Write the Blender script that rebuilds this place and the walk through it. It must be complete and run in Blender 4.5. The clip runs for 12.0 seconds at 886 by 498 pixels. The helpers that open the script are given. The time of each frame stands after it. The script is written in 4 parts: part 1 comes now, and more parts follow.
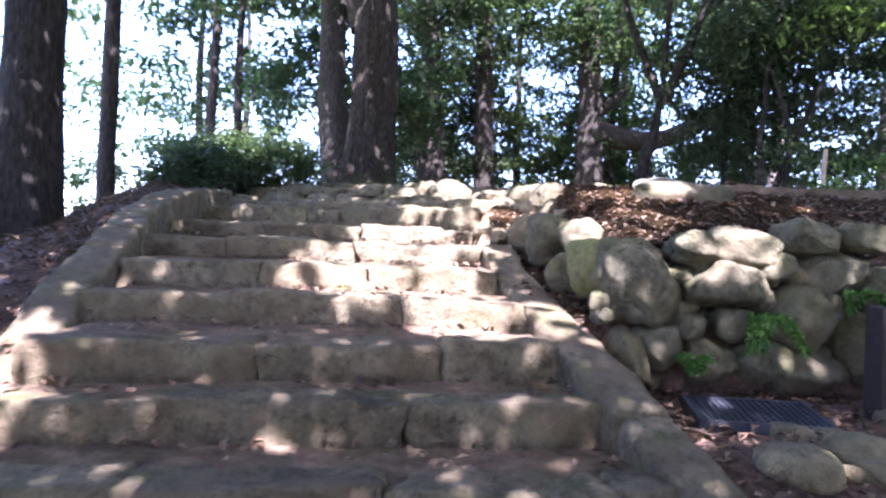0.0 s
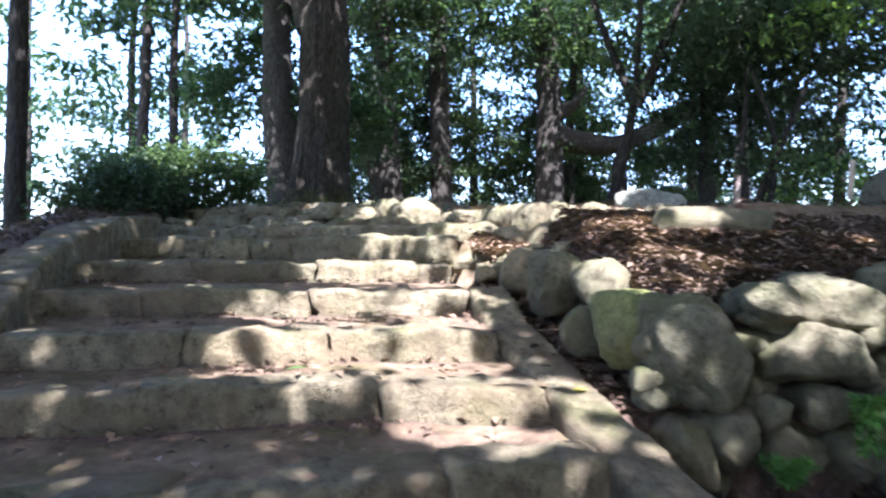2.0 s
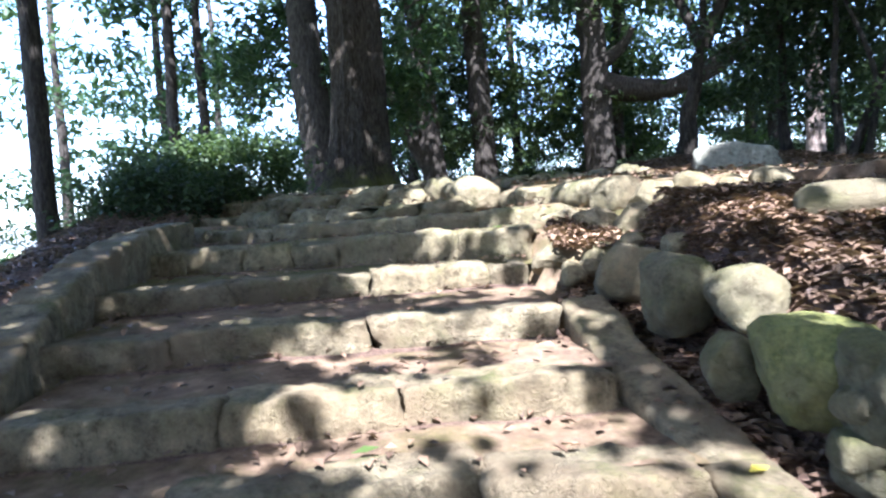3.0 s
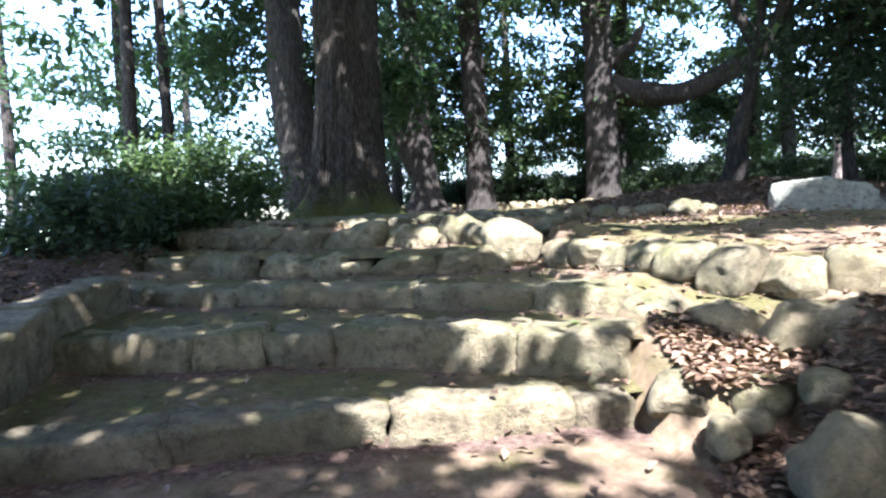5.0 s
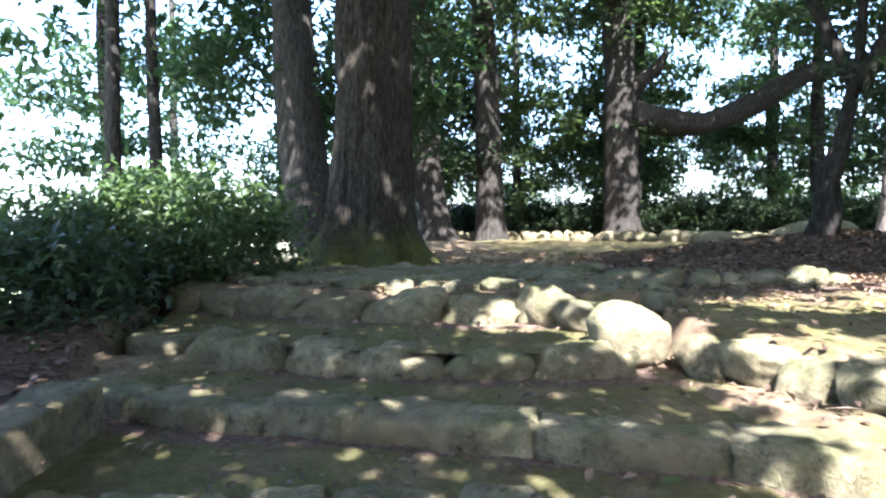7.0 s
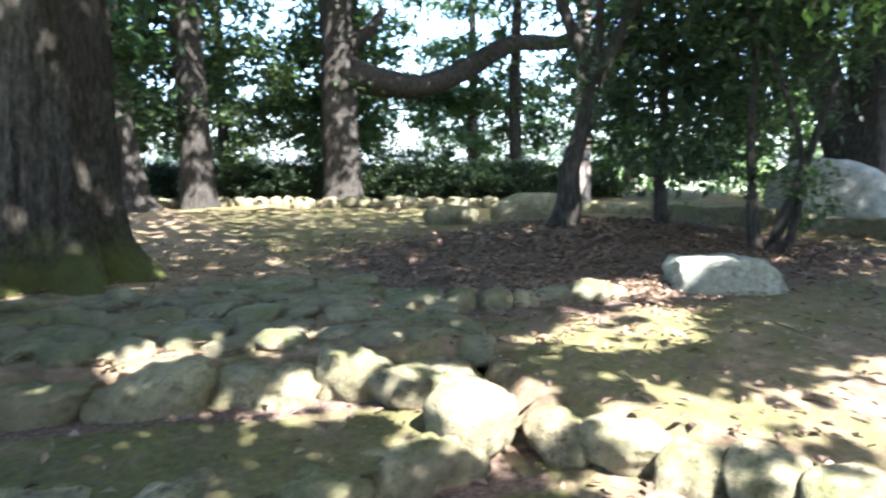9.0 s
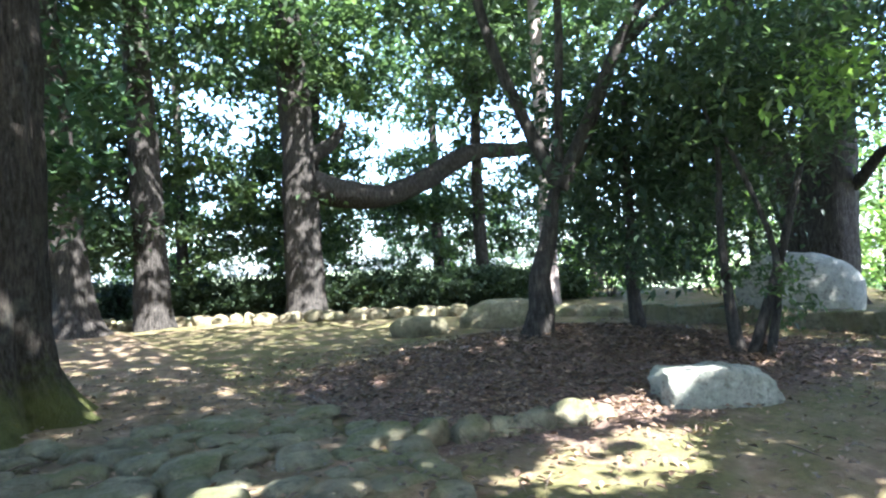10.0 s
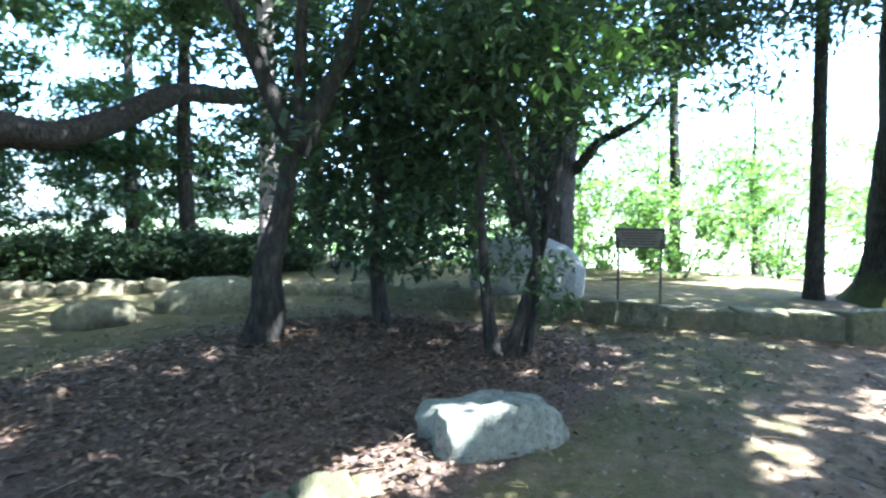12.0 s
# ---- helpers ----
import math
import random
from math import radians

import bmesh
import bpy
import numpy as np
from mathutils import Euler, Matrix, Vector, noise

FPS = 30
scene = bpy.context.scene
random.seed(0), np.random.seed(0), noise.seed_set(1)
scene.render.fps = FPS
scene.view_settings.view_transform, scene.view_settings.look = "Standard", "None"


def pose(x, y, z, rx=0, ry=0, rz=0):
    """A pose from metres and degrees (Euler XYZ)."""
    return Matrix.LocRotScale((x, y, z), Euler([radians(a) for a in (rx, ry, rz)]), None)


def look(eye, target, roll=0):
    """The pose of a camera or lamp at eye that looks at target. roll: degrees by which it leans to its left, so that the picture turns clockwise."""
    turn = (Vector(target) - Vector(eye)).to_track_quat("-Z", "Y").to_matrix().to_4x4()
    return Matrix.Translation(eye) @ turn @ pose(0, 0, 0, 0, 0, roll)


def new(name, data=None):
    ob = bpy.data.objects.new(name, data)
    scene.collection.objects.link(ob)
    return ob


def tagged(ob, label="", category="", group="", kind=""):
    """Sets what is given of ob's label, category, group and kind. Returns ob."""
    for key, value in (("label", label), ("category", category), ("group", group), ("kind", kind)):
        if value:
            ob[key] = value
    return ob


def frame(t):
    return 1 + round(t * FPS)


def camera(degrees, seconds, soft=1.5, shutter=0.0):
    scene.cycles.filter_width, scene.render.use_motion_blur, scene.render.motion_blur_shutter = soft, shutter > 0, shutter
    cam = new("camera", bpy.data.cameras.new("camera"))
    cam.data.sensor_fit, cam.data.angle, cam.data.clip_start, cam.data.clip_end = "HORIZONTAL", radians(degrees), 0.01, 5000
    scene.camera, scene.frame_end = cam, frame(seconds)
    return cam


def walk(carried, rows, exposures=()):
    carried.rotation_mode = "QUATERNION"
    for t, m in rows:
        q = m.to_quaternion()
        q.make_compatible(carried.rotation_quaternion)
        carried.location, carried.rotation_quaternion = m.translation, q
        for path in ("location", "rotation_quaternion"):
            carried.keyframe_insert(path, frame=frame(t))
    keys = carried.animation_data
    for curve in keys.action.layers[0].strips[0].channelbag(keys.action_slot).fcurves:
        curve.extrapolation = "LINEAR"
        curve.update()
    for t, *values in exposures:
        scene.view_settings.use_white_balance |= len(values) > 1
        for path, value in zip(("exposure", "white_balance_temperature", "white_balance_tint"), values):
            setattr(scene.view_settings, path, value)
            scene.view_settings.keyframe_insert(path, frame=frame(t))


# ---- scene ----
cam = camera(68.4, 12.0, soft=2.2, shutter=0.3)
PATH = [
    (0, (0.063, 0.461, 1.653), (0.052, 2.461, 1.655), 2.0),
    (0.5, (0.013, 0.715, 1.734), (0.127, 2.711, 1.721), 1.6),
    (1, (0.075, 1.039, 1.838), (0.019, 3.037, 1.771), -5.2),
    (1.5, (0.132, 1.079, 1.891), (0.274, 3.073, 1.841), -4.6),
    (2, (-0.103, 1.433, 1.908), (0.032, 3.428, 1.924), 0.4),
    (2.5, (-0.232, 1.777, 2.047), (-0.195, 3.776, 1.979), 1.9),
    (3, (-0.245, 2.201, 2.176), (-0.243, 4.198, 2.068), -4.0),
    (3.2, (-0.26, 2.301, 2.232), (-0.302, 4.298, 2.123), -3.8),
    (4.8, (-0.524, 3.611, 2.648), (-0.346, 5.598, 2.497), -1.7),
    (5, (-0.575, 3.759, 2.637), (-0.494, 5.752, 2.5), -2.4),
    (5.5, (-0.815, 4.108, 2.777), (-0.581, 6.089, 2.637), -0.3),
    (6, (-0.877, 4.502, 2.826), (-0.552, 6.472, 2.71), 0.4),
    (6.5, (-0.957, 4.774, 2.935), (-0.81, 6.766, 2.833), -0.5),
    (6.7, (-1.038, 4.888, 2.946), (-0.9, 6.881, 2.849), -0.6),
    (8.3, (-1.322, 5.872, 3.289), (-0.814, 7.804, 3.205), -0.5),
    (8.5, (-1.368, 6.017, 3.33), (-0.68, 7.891, 3.225), -0.4),
    (9, (-1.377, 6.179, 3.46), (-0.378, 7.89, 3.187), -0.1),
    (9.5, (-1.194, 6.242, 3.541), (0.09, 7.77, 3.42), -2.2),
    (10, (-1.15, 6.501, 3.53), (-0.054, 8.174, 3.573), -2.5),
    (10.5, (-1.059, 6.854, 3.502), (0.278, 8.339, 3.562), 0.0),
    (11, (-0.729, 7.152, 3.554), (0.749, 8.499, 3.542), -0.2),
    (11.5, (-0.507, 7.417, 3.636), (1.06, 8.657, 3.55), -0.6),
    (12, (-0.252, 7.708, 3.756), (1.442, 8.765, 3.653), 0.3),
]
walk(cam, [(t, look(eye, target, roll)) for t, eye, target, roll in PATH],
     exposures=[(0.0, 3.68, 5200, 41), (2.5, 3.15, 5100, 22), (5.5, 3.4, 5200, 21), (9.0, 3.86, 5400, 14), (10.5, 3.92, 5100, 14), (12.0, 3.84, 4850, 9)])

# ---- light ----
SUN_DIR = Vector((0.12, -0.62, 0.78)).normalized()          # towards the sun
world = bpy.data.worlds.new("sky")
scene.world = world
world.use_nodes = True
wn = world.node_tree
sky = wn.nodes.new("ShaderNodeTexSky")
sky.sky_type, sky.sun_disc = "NISHITA", False
sky.sun_elevation = math.asin(SUN_DIR.z)
sky.sun_rotation = math.atan2(SUN_DIR.x, SUN_DIR.y)
sky.air_density, sky.dust_density, sky.ozone_density = 1.0, 2.0, 1.0
wn.links.new(sky.outputs[0], wn.nodes["Background"].inputs[0])
wn.nodes["Background"].inputs[1].default_value = 0.145
sun = new("sun", bpy.data.lights.new("sun", "SUN"))
sun.data.energy, sun.data.angle, sun.data.color = 4.3, radians(0.55), (1.0, 0.93, 0.81)
sun.matrix_world = look(SUN_DIR * 60, (0, 0, 0))

# ---- materials ----
def node_mat(name):
    m = bpy.data.materials.new(name)
    m.use_nodes = True
    t = m.node_tree
    return m, t, t.nodes["Principled BSDF"]


def ramp(t, fac, stops):
    r = t.nodes.new("ShaderNodeValToRGB")
    while len(r.color_ramp.elements) < len(stops):
        r.color_ramp.elements.new(0.5)
    for e, (p, c) in zip(r.color_ramp.elements, stops):
        e.position, e.color = p, (*c, 1)
    t.links.new(fac, r.inputs[0])
    return r.outputs[0]


def noise_tex(t, scale, detail=6, rough=0.6, vec=None, out=0):
    n = t.nodes.new("ShaderNodeTexNoise")
    n.inputs["Scale"].default_value, n.inputs["Detail"].default_value, n.inputs["Roughness"].default_value = scale, detail, rough
    if vec is not None:
        t.links.new(vec, n.inputs["Vector"])
    return n.outputs[out]


def mixc(t, fac, a, b, mode="MIX"):
    m = t.nodes.new("ShaderNodeMix")
    m.data_type, m.blend_type = "RGBA", mode
    for sock, v in ((m.inputs[0], fac), (m.inputs[6], a), (m.inputs[7], b)):
        if isinstance(v, (int, float)):
            sock.default_value = v
        elif isinstance(v, tuple):
            sock.default_value = (*v, 1)
        else:
            t.links.new(v, sock)
    return m.outputs[2]


def maths(t, op, a, b=0.0):
    m = t.nodes.new("ShaderNodeMath")
    m.operation = op
    m.use_clamp = op in ("MULTIPLY_ADD",)
    for sock, v in zip(m.inputs, (a, b)):
        if isinstance(v, (int, float)):
            sock.default_value = v
        else:
            t.links.new(v, sock)
    return m.outputs[0]


def bump(t, b, height, strength, dist):
    n = t.nodes.new("ShaderNodeBump")
    n.inputs["Strength"].default_value, n.inputs["Distance"].default_value = strength, dist
    t.links.new(height, n.inputs["Height"])
    t.links.new(n.outputs[0], b.inputs["Normal"])


def coords(t):
    g = t.nodes.new("ShaderNodeNewGeometry")
    return g


def stone_mat(name, dark, light, moss_amount, warm=(0.30, 0.24, 0.17), moss_light=1.0, cling=0.35):
    m, t, b = node_mat(name)
    g = coords(t)
    pos = g.outputs["Position"]
    base = ramp(t, noise_tex(t, 5.5, 8, 0.68, pos), [(0.3, dark), (0.52, tuple((p + q) / 2 for p, q in zip(dark, light))), (0.75, light)])
    speck = ramp(t, noise_tex(t, 70, 4, 0.7, pos), [(0.35, (0.86, 0.86, 0.85)), (0.65, (1.08, 1.08, 1.06))])
    blot = ramp(t, noise_tex(t, 17, 6, 0.72, pos), [(0.34, (0.42, 0.4, 0.36)), (0.48, (0.95, 0.95, 0.93)), (0.7, (1.3, 1.27, 1.15))])
    col = mixc(t, 1.0, mixc(t, 1.0, base, speck, "MULTIPLY"), blot, "MULTIPLY")
    info = t.nodes.new("ShaderNodeObjectInfo")
    tone = ramp(t, info.outputs["Random"], [(0.0, (0.78, 0.76, 0.72)), (0.5, (1.0, 0.98, 0.94)), (1.0, (1.15, 1.10, 1.0))])
    col = mixc(t, 1.0, col, tone, "MULTIPLY")
    stain = ramp(t, noise_tex(t, 2.1, 5, 0.6, pos), [(0.42, (0, 0, 0)), (0.66, (0.75, 0.75, 0.75))])
    col = mixc(t, stain, col, warm)
    sep = t.nodes.new("ShaderNodeSeparateXYZ")
    t.links.new(g.outputs["Normal"], sep.inputs[0])
    up = maths(t, "MAXIMUM", maths(t, "ADD", maths(t, "MULTIPLY", sep.outputs[2], 0.45), cling), 0.0)
    mossn = ramp(t, noise_tex(t, 3.3, 7, 0.7, pos), [(0.62 - 0.25 * moss_amount, (0, 0, 0)), (0.80 - 0.25 * moss_amount, (1, 1, 1))])
    fac = maths(t, "MULTIPLY", mossn, up)
    mosscol = ramp(t, noise_tex(t, 40, 4, 0.7, pos), [(0.3, tuple(v * moss_light for v in (0.05, 0.058, 0.018))), (0.7, tuple(v * moss_light for v in (0.155, 0.155, 0.045)))])
    col = mixc(t, fac, col, mosscol)
    t.links.new(col, b.inputs["Base Color"])
    b.inputs["Roughness"].default_value = 0.93
    b.inputs["Specular IOR Level"].default_value = 0.25
    crack = t.nodes.new("ShaderNodeTexVoronoi")
    crack.feature = "DISTANCE_TO_EDGE"
    crack.inputs["Scale"].default_value = 4.5
    t.links.new(mixc(t, 0.25, pos, noise_tex(t, 6, 5, 0.7, pos, 1)), crack.inputs["Vector"])
    split = ramp(t, crack.outputs["Distance"], [(0.0, (0.6, 0.6, 0.6)), (0.025, (1, 1, 1))])
    h = maths(t, "ADD", maths(t, "MULTIPLY", noise_tex(t, 11, 9, 0.75, pos), 0.8), maths(t, "MULTIPLY", noise_tex(t, 70, 4, 0.7, pos), 0.16))
    h = maths(t, "ADD", h, maths(t, "MULTIPLY", split, 0.35))
    bump(t, b, h, 1.0, 0.06)
    return m


M_SLAB = stone_mat("dressed_stone", (0.085, 0.072, 0.046), (0.34, 0.295, 0.195), 0.5, (0.17, 0.125, 0.07))
M_ROUND = stone_mat("round_stone", (0.10, 0.088, 0.054), (0.37, 0.33, 0.215), 0.62, (0.2, 0.155, 0.085))
M_WALLST = stone_mat("wall_stone", (0.08, 0.075, 0.05), (0.28, 0.26, 0.175), 0.75, (0.17, 0.14, 0.08))
M_MOSSY = stone_mat("mossy_stone", (0.12, 0.11, 0.07), (0.24, 0.24, 0.13), 1.1, (0.17, 0.16, 0.055), 2.1, 0.6)
M_PALE = stone_mat("pale_stone", (0.2, 0.205, 0.17), (0.45, 0.445, 0.375), 0.25, (0.3, 0.31, 0.22))
M_GREYB = stone_mat("grey_boulder", (0.22, 0.22, 0.21), (0.40, 0.41, 0.38), 0.1, (0.26, 0.26, 0.22))


def ground_mat():
    """Earth: bare soil, moss and leaf mould, parted by the masks that the sheet carries."""
    m, t, b = node_mat("woodland_ground")
    pos = coords(t).outputs["Position"]
    soil = ramp(t, noise_tex(t, 7, 9, 0.7, pos), [(0.3, (0.08, 0.055, 0.034)), (0.5, (0.19, 0.132, 0.08)), (0.75, (0.35, 0.255, 0.165))])
    moss = ramp(t, noise_tex(t, 26, 6, 0.7, pos), [(0.3, (0.045, 0.05, 0.016)), (0.7, (0.155, 0.142, 0.045))])
    mould = ramp(t, noise_tex(t, 34, 6, 0.75, pos), [(0.3, (0.045, 0.03, 0.022)), (0.5, (0.13, 0.085, 0.06)), (0.62, (0.2, 0.14, 0.1)), (0.8, (0.30, 0.23, 0.17))])
    a = t.nodes.new("ShaderNodeAttribute")
    a.attribute_name = "cover"
    sep = t.nodes.new("ShaderNodeSeparateColor")
    t.links.new(a.outputs["Color"], sep.inputs[0])
    n1 = noise_tex(t, 2.4, 7, 0.7, pos)
    mossf = ramp(t, maths(t, "ADD", maths(t, "MULTIPLY", sep.outputs[1], 0.6), maths(t, "SUBTRACT", n1, 0.5)), [(0.22, (0, 0, 0)), (0.45, (0.85, 0.85, 0.85))])
    mouldf = ramp(t, maths(t, "ADD", sep.outputs[0], maths(t, "MULTIPLY", maths(t, "SUBTRACT", noise_tex(t, 5, 7, 0.7, pos), 0.5), 0.9)), [(0.4, (0, 0, 0)), (0.6, (1, 1, 1))])
    col = mixc(t, mouldf, mixc(t, mossf, soil, moss), mould)
    grass = ramp(t, noise_tex(t, 0.35, 6, 0.6, pos), [(0.3, (0.22, 0.27, 0.10)), (0.7, (0.42, 0.42, 0.27))])
    col = mixc(t, sep.outputs[2], col, grass)
    t.links.new(col, b.inputs["Base Color"])
    b.inputs["Roughness"].default_value = 0.97
    b.inputs["Specular IOR Level"].default_value = 0.15
    h = maths(t, "ADD", noise_tex(t, 22, 8, 0.75, pos), maths(t, "MULTIPLY", noise_tex(t, 110, 4, 0.7, pos), 0.4))
    bump(t, b, h, 0.9, 0.03)
    return m


M_GROUND = ground_mat()


def bark_mat(name, dark, light, scale=1.0, lichen=0.25, foot=0.0):
    m, t, b = node_mat(name)
    g = coords(t)
    mp = t.nodes.new("ShaderNodeMapping")
    mp.inputs["Scale"].default_value = (13 * scale, 13 * scale, 3.6 * scale)
    t.links.new(g.outputs["Position"], mp.inputs[0])
    fis = noise_tex(t, 1.6, 9, 0.72, mp.outputs[0])
    col = ramp(t, fis, [(0.36, dark), (0.5, tuple(0.6 * p + 0.4 * q for p, q in zip(dark, light))), (0.66, light)])
    lich = ramp(t, noise_tex(t, 2.3, 6, 0.7, g.outputs["Position"]), [(0.58, (0, 0, 0)), (0.75, (lichen,) * 3)])
    col = mixc(t, lich, col, (0.30, 0.31, 0.24))
    if foot:                # moss that grows on the roots
        sep = t.nodes.new("ShaderNodeSeparateXYZ")
        t.links.new(g.outputs["Position"], sep.inputs[0])
        grow = maths(t, "ADD", maths(t, "MULTIPLY", maths(t, "SUBTRACT", foot, sep.outputs[2]), 0.9), maths(t, "SUBTRACT", noise_tex(t, 4.5, 6, 0.7, g.outputs["Position"]), 0.5))
        col = mixc(t, ramp(t, grow, [(0.0, (0, 0, 0)), (0.35, (0.8, 0.8, 0.8))]), col, (0.12, 0.13, 0.03))
    t.links.new(col, b.inputs["Base Color"])
    b.inputs["Roughness"].default_value = 0.95
    b.inputs["Specular IOR Level"].default_value = 0.15
    bump(t, b, fis, 1.0, 0.14)
    return m


M_BARK = bark_mat("furrowed_bark", (0.014, 0.011, 0.008), (0.098, 0.082, 0.058), 1.5, 0.2, 2.95)
M_BARK2 = bark_mat("grey_brown_bark", (0.024, 0.021, 0.017), (0.098, 0.084, 0.066), 1.2, 0.15)
M_BARKP = bark_mat("pale_peeling_bark", (0.20, 0.15, 0.12), (0.48, 0.40, 0.33), 0.9, 0.4)


def leaf_mat(name, dark, light, glow=0.45):
    m, t, b = node_mat(name)
    g = coords(t)
    col = ramp(t, g.outputs["Random Per Island"], [(0.0, dark), (0.6, tuple((p + q) / 2 for p, q in zip(dark, light))), (1.0, light)])
    big = ramp(t, noise_tex(t, 0.7, 3, 0.5, g.outputs["Position"]), [(0.3, (0.7, 0.75, 0.7)), (0.7, (1.25, 1.2, 1.0))])
    col = mixc(t, 1.0, col, big, "MULTIPLY")
    t.links.new(col, b.inputs["Base Color"])
    b.inputs["Roughness"].default_value = 0.5
    b.inputs["Specular IOR Level"].default_value = 0.35
    tr = t.nodes.new("ShaderNodeBsdfTranslucent")
    t.links.new(mixc(t, 1.0, col, (1.4, 1.55, 0.9), "MULTIPLY"), tr.inputs[0])
    mx = t.nodes.new("ShaderNodeMixShader")
    mx.inputs[0].default_value = glow
    t.links.new(b.outputs[0], mx.inputs[1])
    t.links.new(tr.outputs[0], mx.inputs[2])
    t.links.new(mx.outputs[0], t.nodes["Material Output"].inputs[0])
    return m


M_LEAF = leaf_mat("broad_leaf", (0.036, 0.058, 0.034), (0.1, 0.138, 0.064), 0.45)
M_LEAFD = leaf_mat("dark_evergreen_leaf", (0.027, 0.043, 0.028), (0.068, 0.093, 0.052), 0.4)
M_LEAFL = leaf_mat("light_green_leaf", (0.065, 0.11, 0.035), (0.17, 0.24, 0.075), 0.5)
M_CONIF = leaf_mat("conifer_spray", (0.025, 0.05, 0.028), (0.07, 0.11, 0.05), 0.35)
M_FERN = leaf_mat("fern_frond", (0.06, 0.14, 0.03), (0.13, 0.24, 0.06), 0.4)
M_DEAD = leaf_mat("dead_leaf", (0.05, 0.03, 0.022), (0.25, 0.165, 0.115), 0.1)
M_YELLOW = leaf_mat("yellow_leaf", (0.5, 0.42, 0.06), (0.6, 0.5, 0.1), 0.2)


def plain_mat(name, col, rough, metal=0.0, vary=0.3, scale=30):
    m, t, b = node_mat(name)
    pos = coords(t).outputs["Position"]
    c = ramp(t, noise_tex(t, scale, 6, 0.7, pos), [(0.3, tuple(v * (1 - vary) for v in col)), (0.7, tuple(v * (1 + vary) for v in col))])
    t.links.new(c, b.inputs["Base Color"])
    b.inputs["Roughness"].default_value, b.inputs["Metallic"].default_value = rough, metal
    bump(t, b, noise_tex(t, scale * 3, 4, 0.6, pos), 0.3, 0.005)
    return m


M_GRATE = plain_mat("weathered_dark_steel", (0.05, 0.055, 0.065), 0.6, 0.4)
M_WOOD = plain_mat("weathered_dark_wood", (0.07, 0.055, 0.045), 0.85)
M_POST = plain_mat("black_wood", (0.03, 0.022, 0.017), 0.95)
M_BOARD = plain_mat("faded_board", (0.20, 0.17, 0.14), 0.8)
M_TWIG = plain_mat("dry_twig", (0.2, 0.15, 0.11), 0.9)
M_STAKE = plain_mat("pale_wood", (0.5, 0.38, 0.25), 0.8)

# ---- builders ----
def link(name, mesh, mat, parent=None, label=""):
    ob = new(name, mesh)
    if mat and not mesh.materials:
        mesh.materials.append(mat)
    if parent is not None:
        ob.parent = parent
    if label:
        ob["label"] = label
    return ob


def part(name, bm, mat, parent=None, label=""):
    me = bpy.data.meshes.new(name)
    bm.to_mesh(me)
    bm.free()
    return link(name, me, mat, parent, label)


def smooth(me):
    me.polygons.foreach_set("use_smooth", [True] * len(me.polygons))


def cube_grid(n):
    """A cube's surface as n x n quads a side, corners shared: points in -1..1 and faces."""
    idx, pts, faces = {}, [], []

    def vid(p):
        if p not in idx:
            idx[p] = len(pts)
            pts.append(p)
        return idx[p]
    for ax in range(3):
        for sgn in (0, n):
            for i in range(n):
                for j in range(n):
                    q = []
                    for di, dj in ((0, 0), (1, 0), (1, 1), (0, 1)):
                        c = [0, 0, 0]
                        c[ax], c[(ax + 1) % 3], c[(ax + 2) % 3] = sgn, i + di, j + dj
                        q.append(vid(tuple(c)))
                    faces.append(q if sgn else q[::-1])
    return np.array(pts, float) * 2 / n - 1, faces


CUBES = {n: cube_grid(n) for n in (3, 4, 5, 7, 9, 10, 12, 16)}


def stone_mesh(name, size, power, rough, seed, n=5, mat=None):
    """A stone of the given size. power over 5: a dressed block with worn edges; below: a rounded boulder. rough: how dented."""
    pts, faces = CUBES[n]
    rng = np.random.default_rng(seed)
    off = rng.uniform(0, 90, 3)
    half = np.array(size) / 2
    if power > 5:
        p = np.sign(pts) * (1 - (1 - np.abs(pts)) ** 1.9) * half
        r = min(0.035, half.min() * 0.5)
        q = np.clip(p, -(half - r), half - r)
        d = p - q
        p = q + d / np.linalg.norm(d, axis=1)[:, None] * r
        skew = rng.normal(0, 0.03, 3)
        p[:, 1] += p[:, 0] * skew[0]
        p[:, 2] += p[:, 0] * skew[1] * 0.4
    else:
        p = np.tan(pts * 0.78) / np.tan(0.78)
        p = p / ((np.abs(p) ** power).sum(1) ** (1 / power))[:, None]
        p = p + p @ rng.normal(0, 0.08, (3, 3))
        for i in range(9):                       # split and worn faces
            w = rng.normal(0, 1, 3)
            w /= np.linalg.norm(w)
            cut = rng.uniform(0.76, 0.98)
            over = np.maximum(0, p @ w - cut)
            p = p - over[:, None] * w * 0.78
        p = p * half
    out = []
    for q in p:
        v = Vector(q * 4.2) + Vector(off)
        d = noise.noise(v) * 0.10 + noise.noise(v * 2.6) * 0.07 + noise.noise(v * 6.0) * 0.035
        l = max(1e-6, np.linalg.norm(q))
        out.append(q + q / l * d * rough * 2.2 * min(1.0, max(size)))
    me = bpy.data.meshes.new(name)
    me.from_pydata([tuple(v) for v in out], [], faces)
    if mat:
        me.materials.append(mat)
    smooth(me)
    return me


def stone_at(name, pos, size, rz, mat, parent=None, power=3.0, rough=0.18, seed=0, n=5, tilt=(0, 0), label=""):
    ob = link(name, stone_mesh(name, size, power, rough, seed, n, mat), mat, parent, label)
    ob.matrix_local = pose(*pos, tilt[0], tilt[1], rz)
    return ob


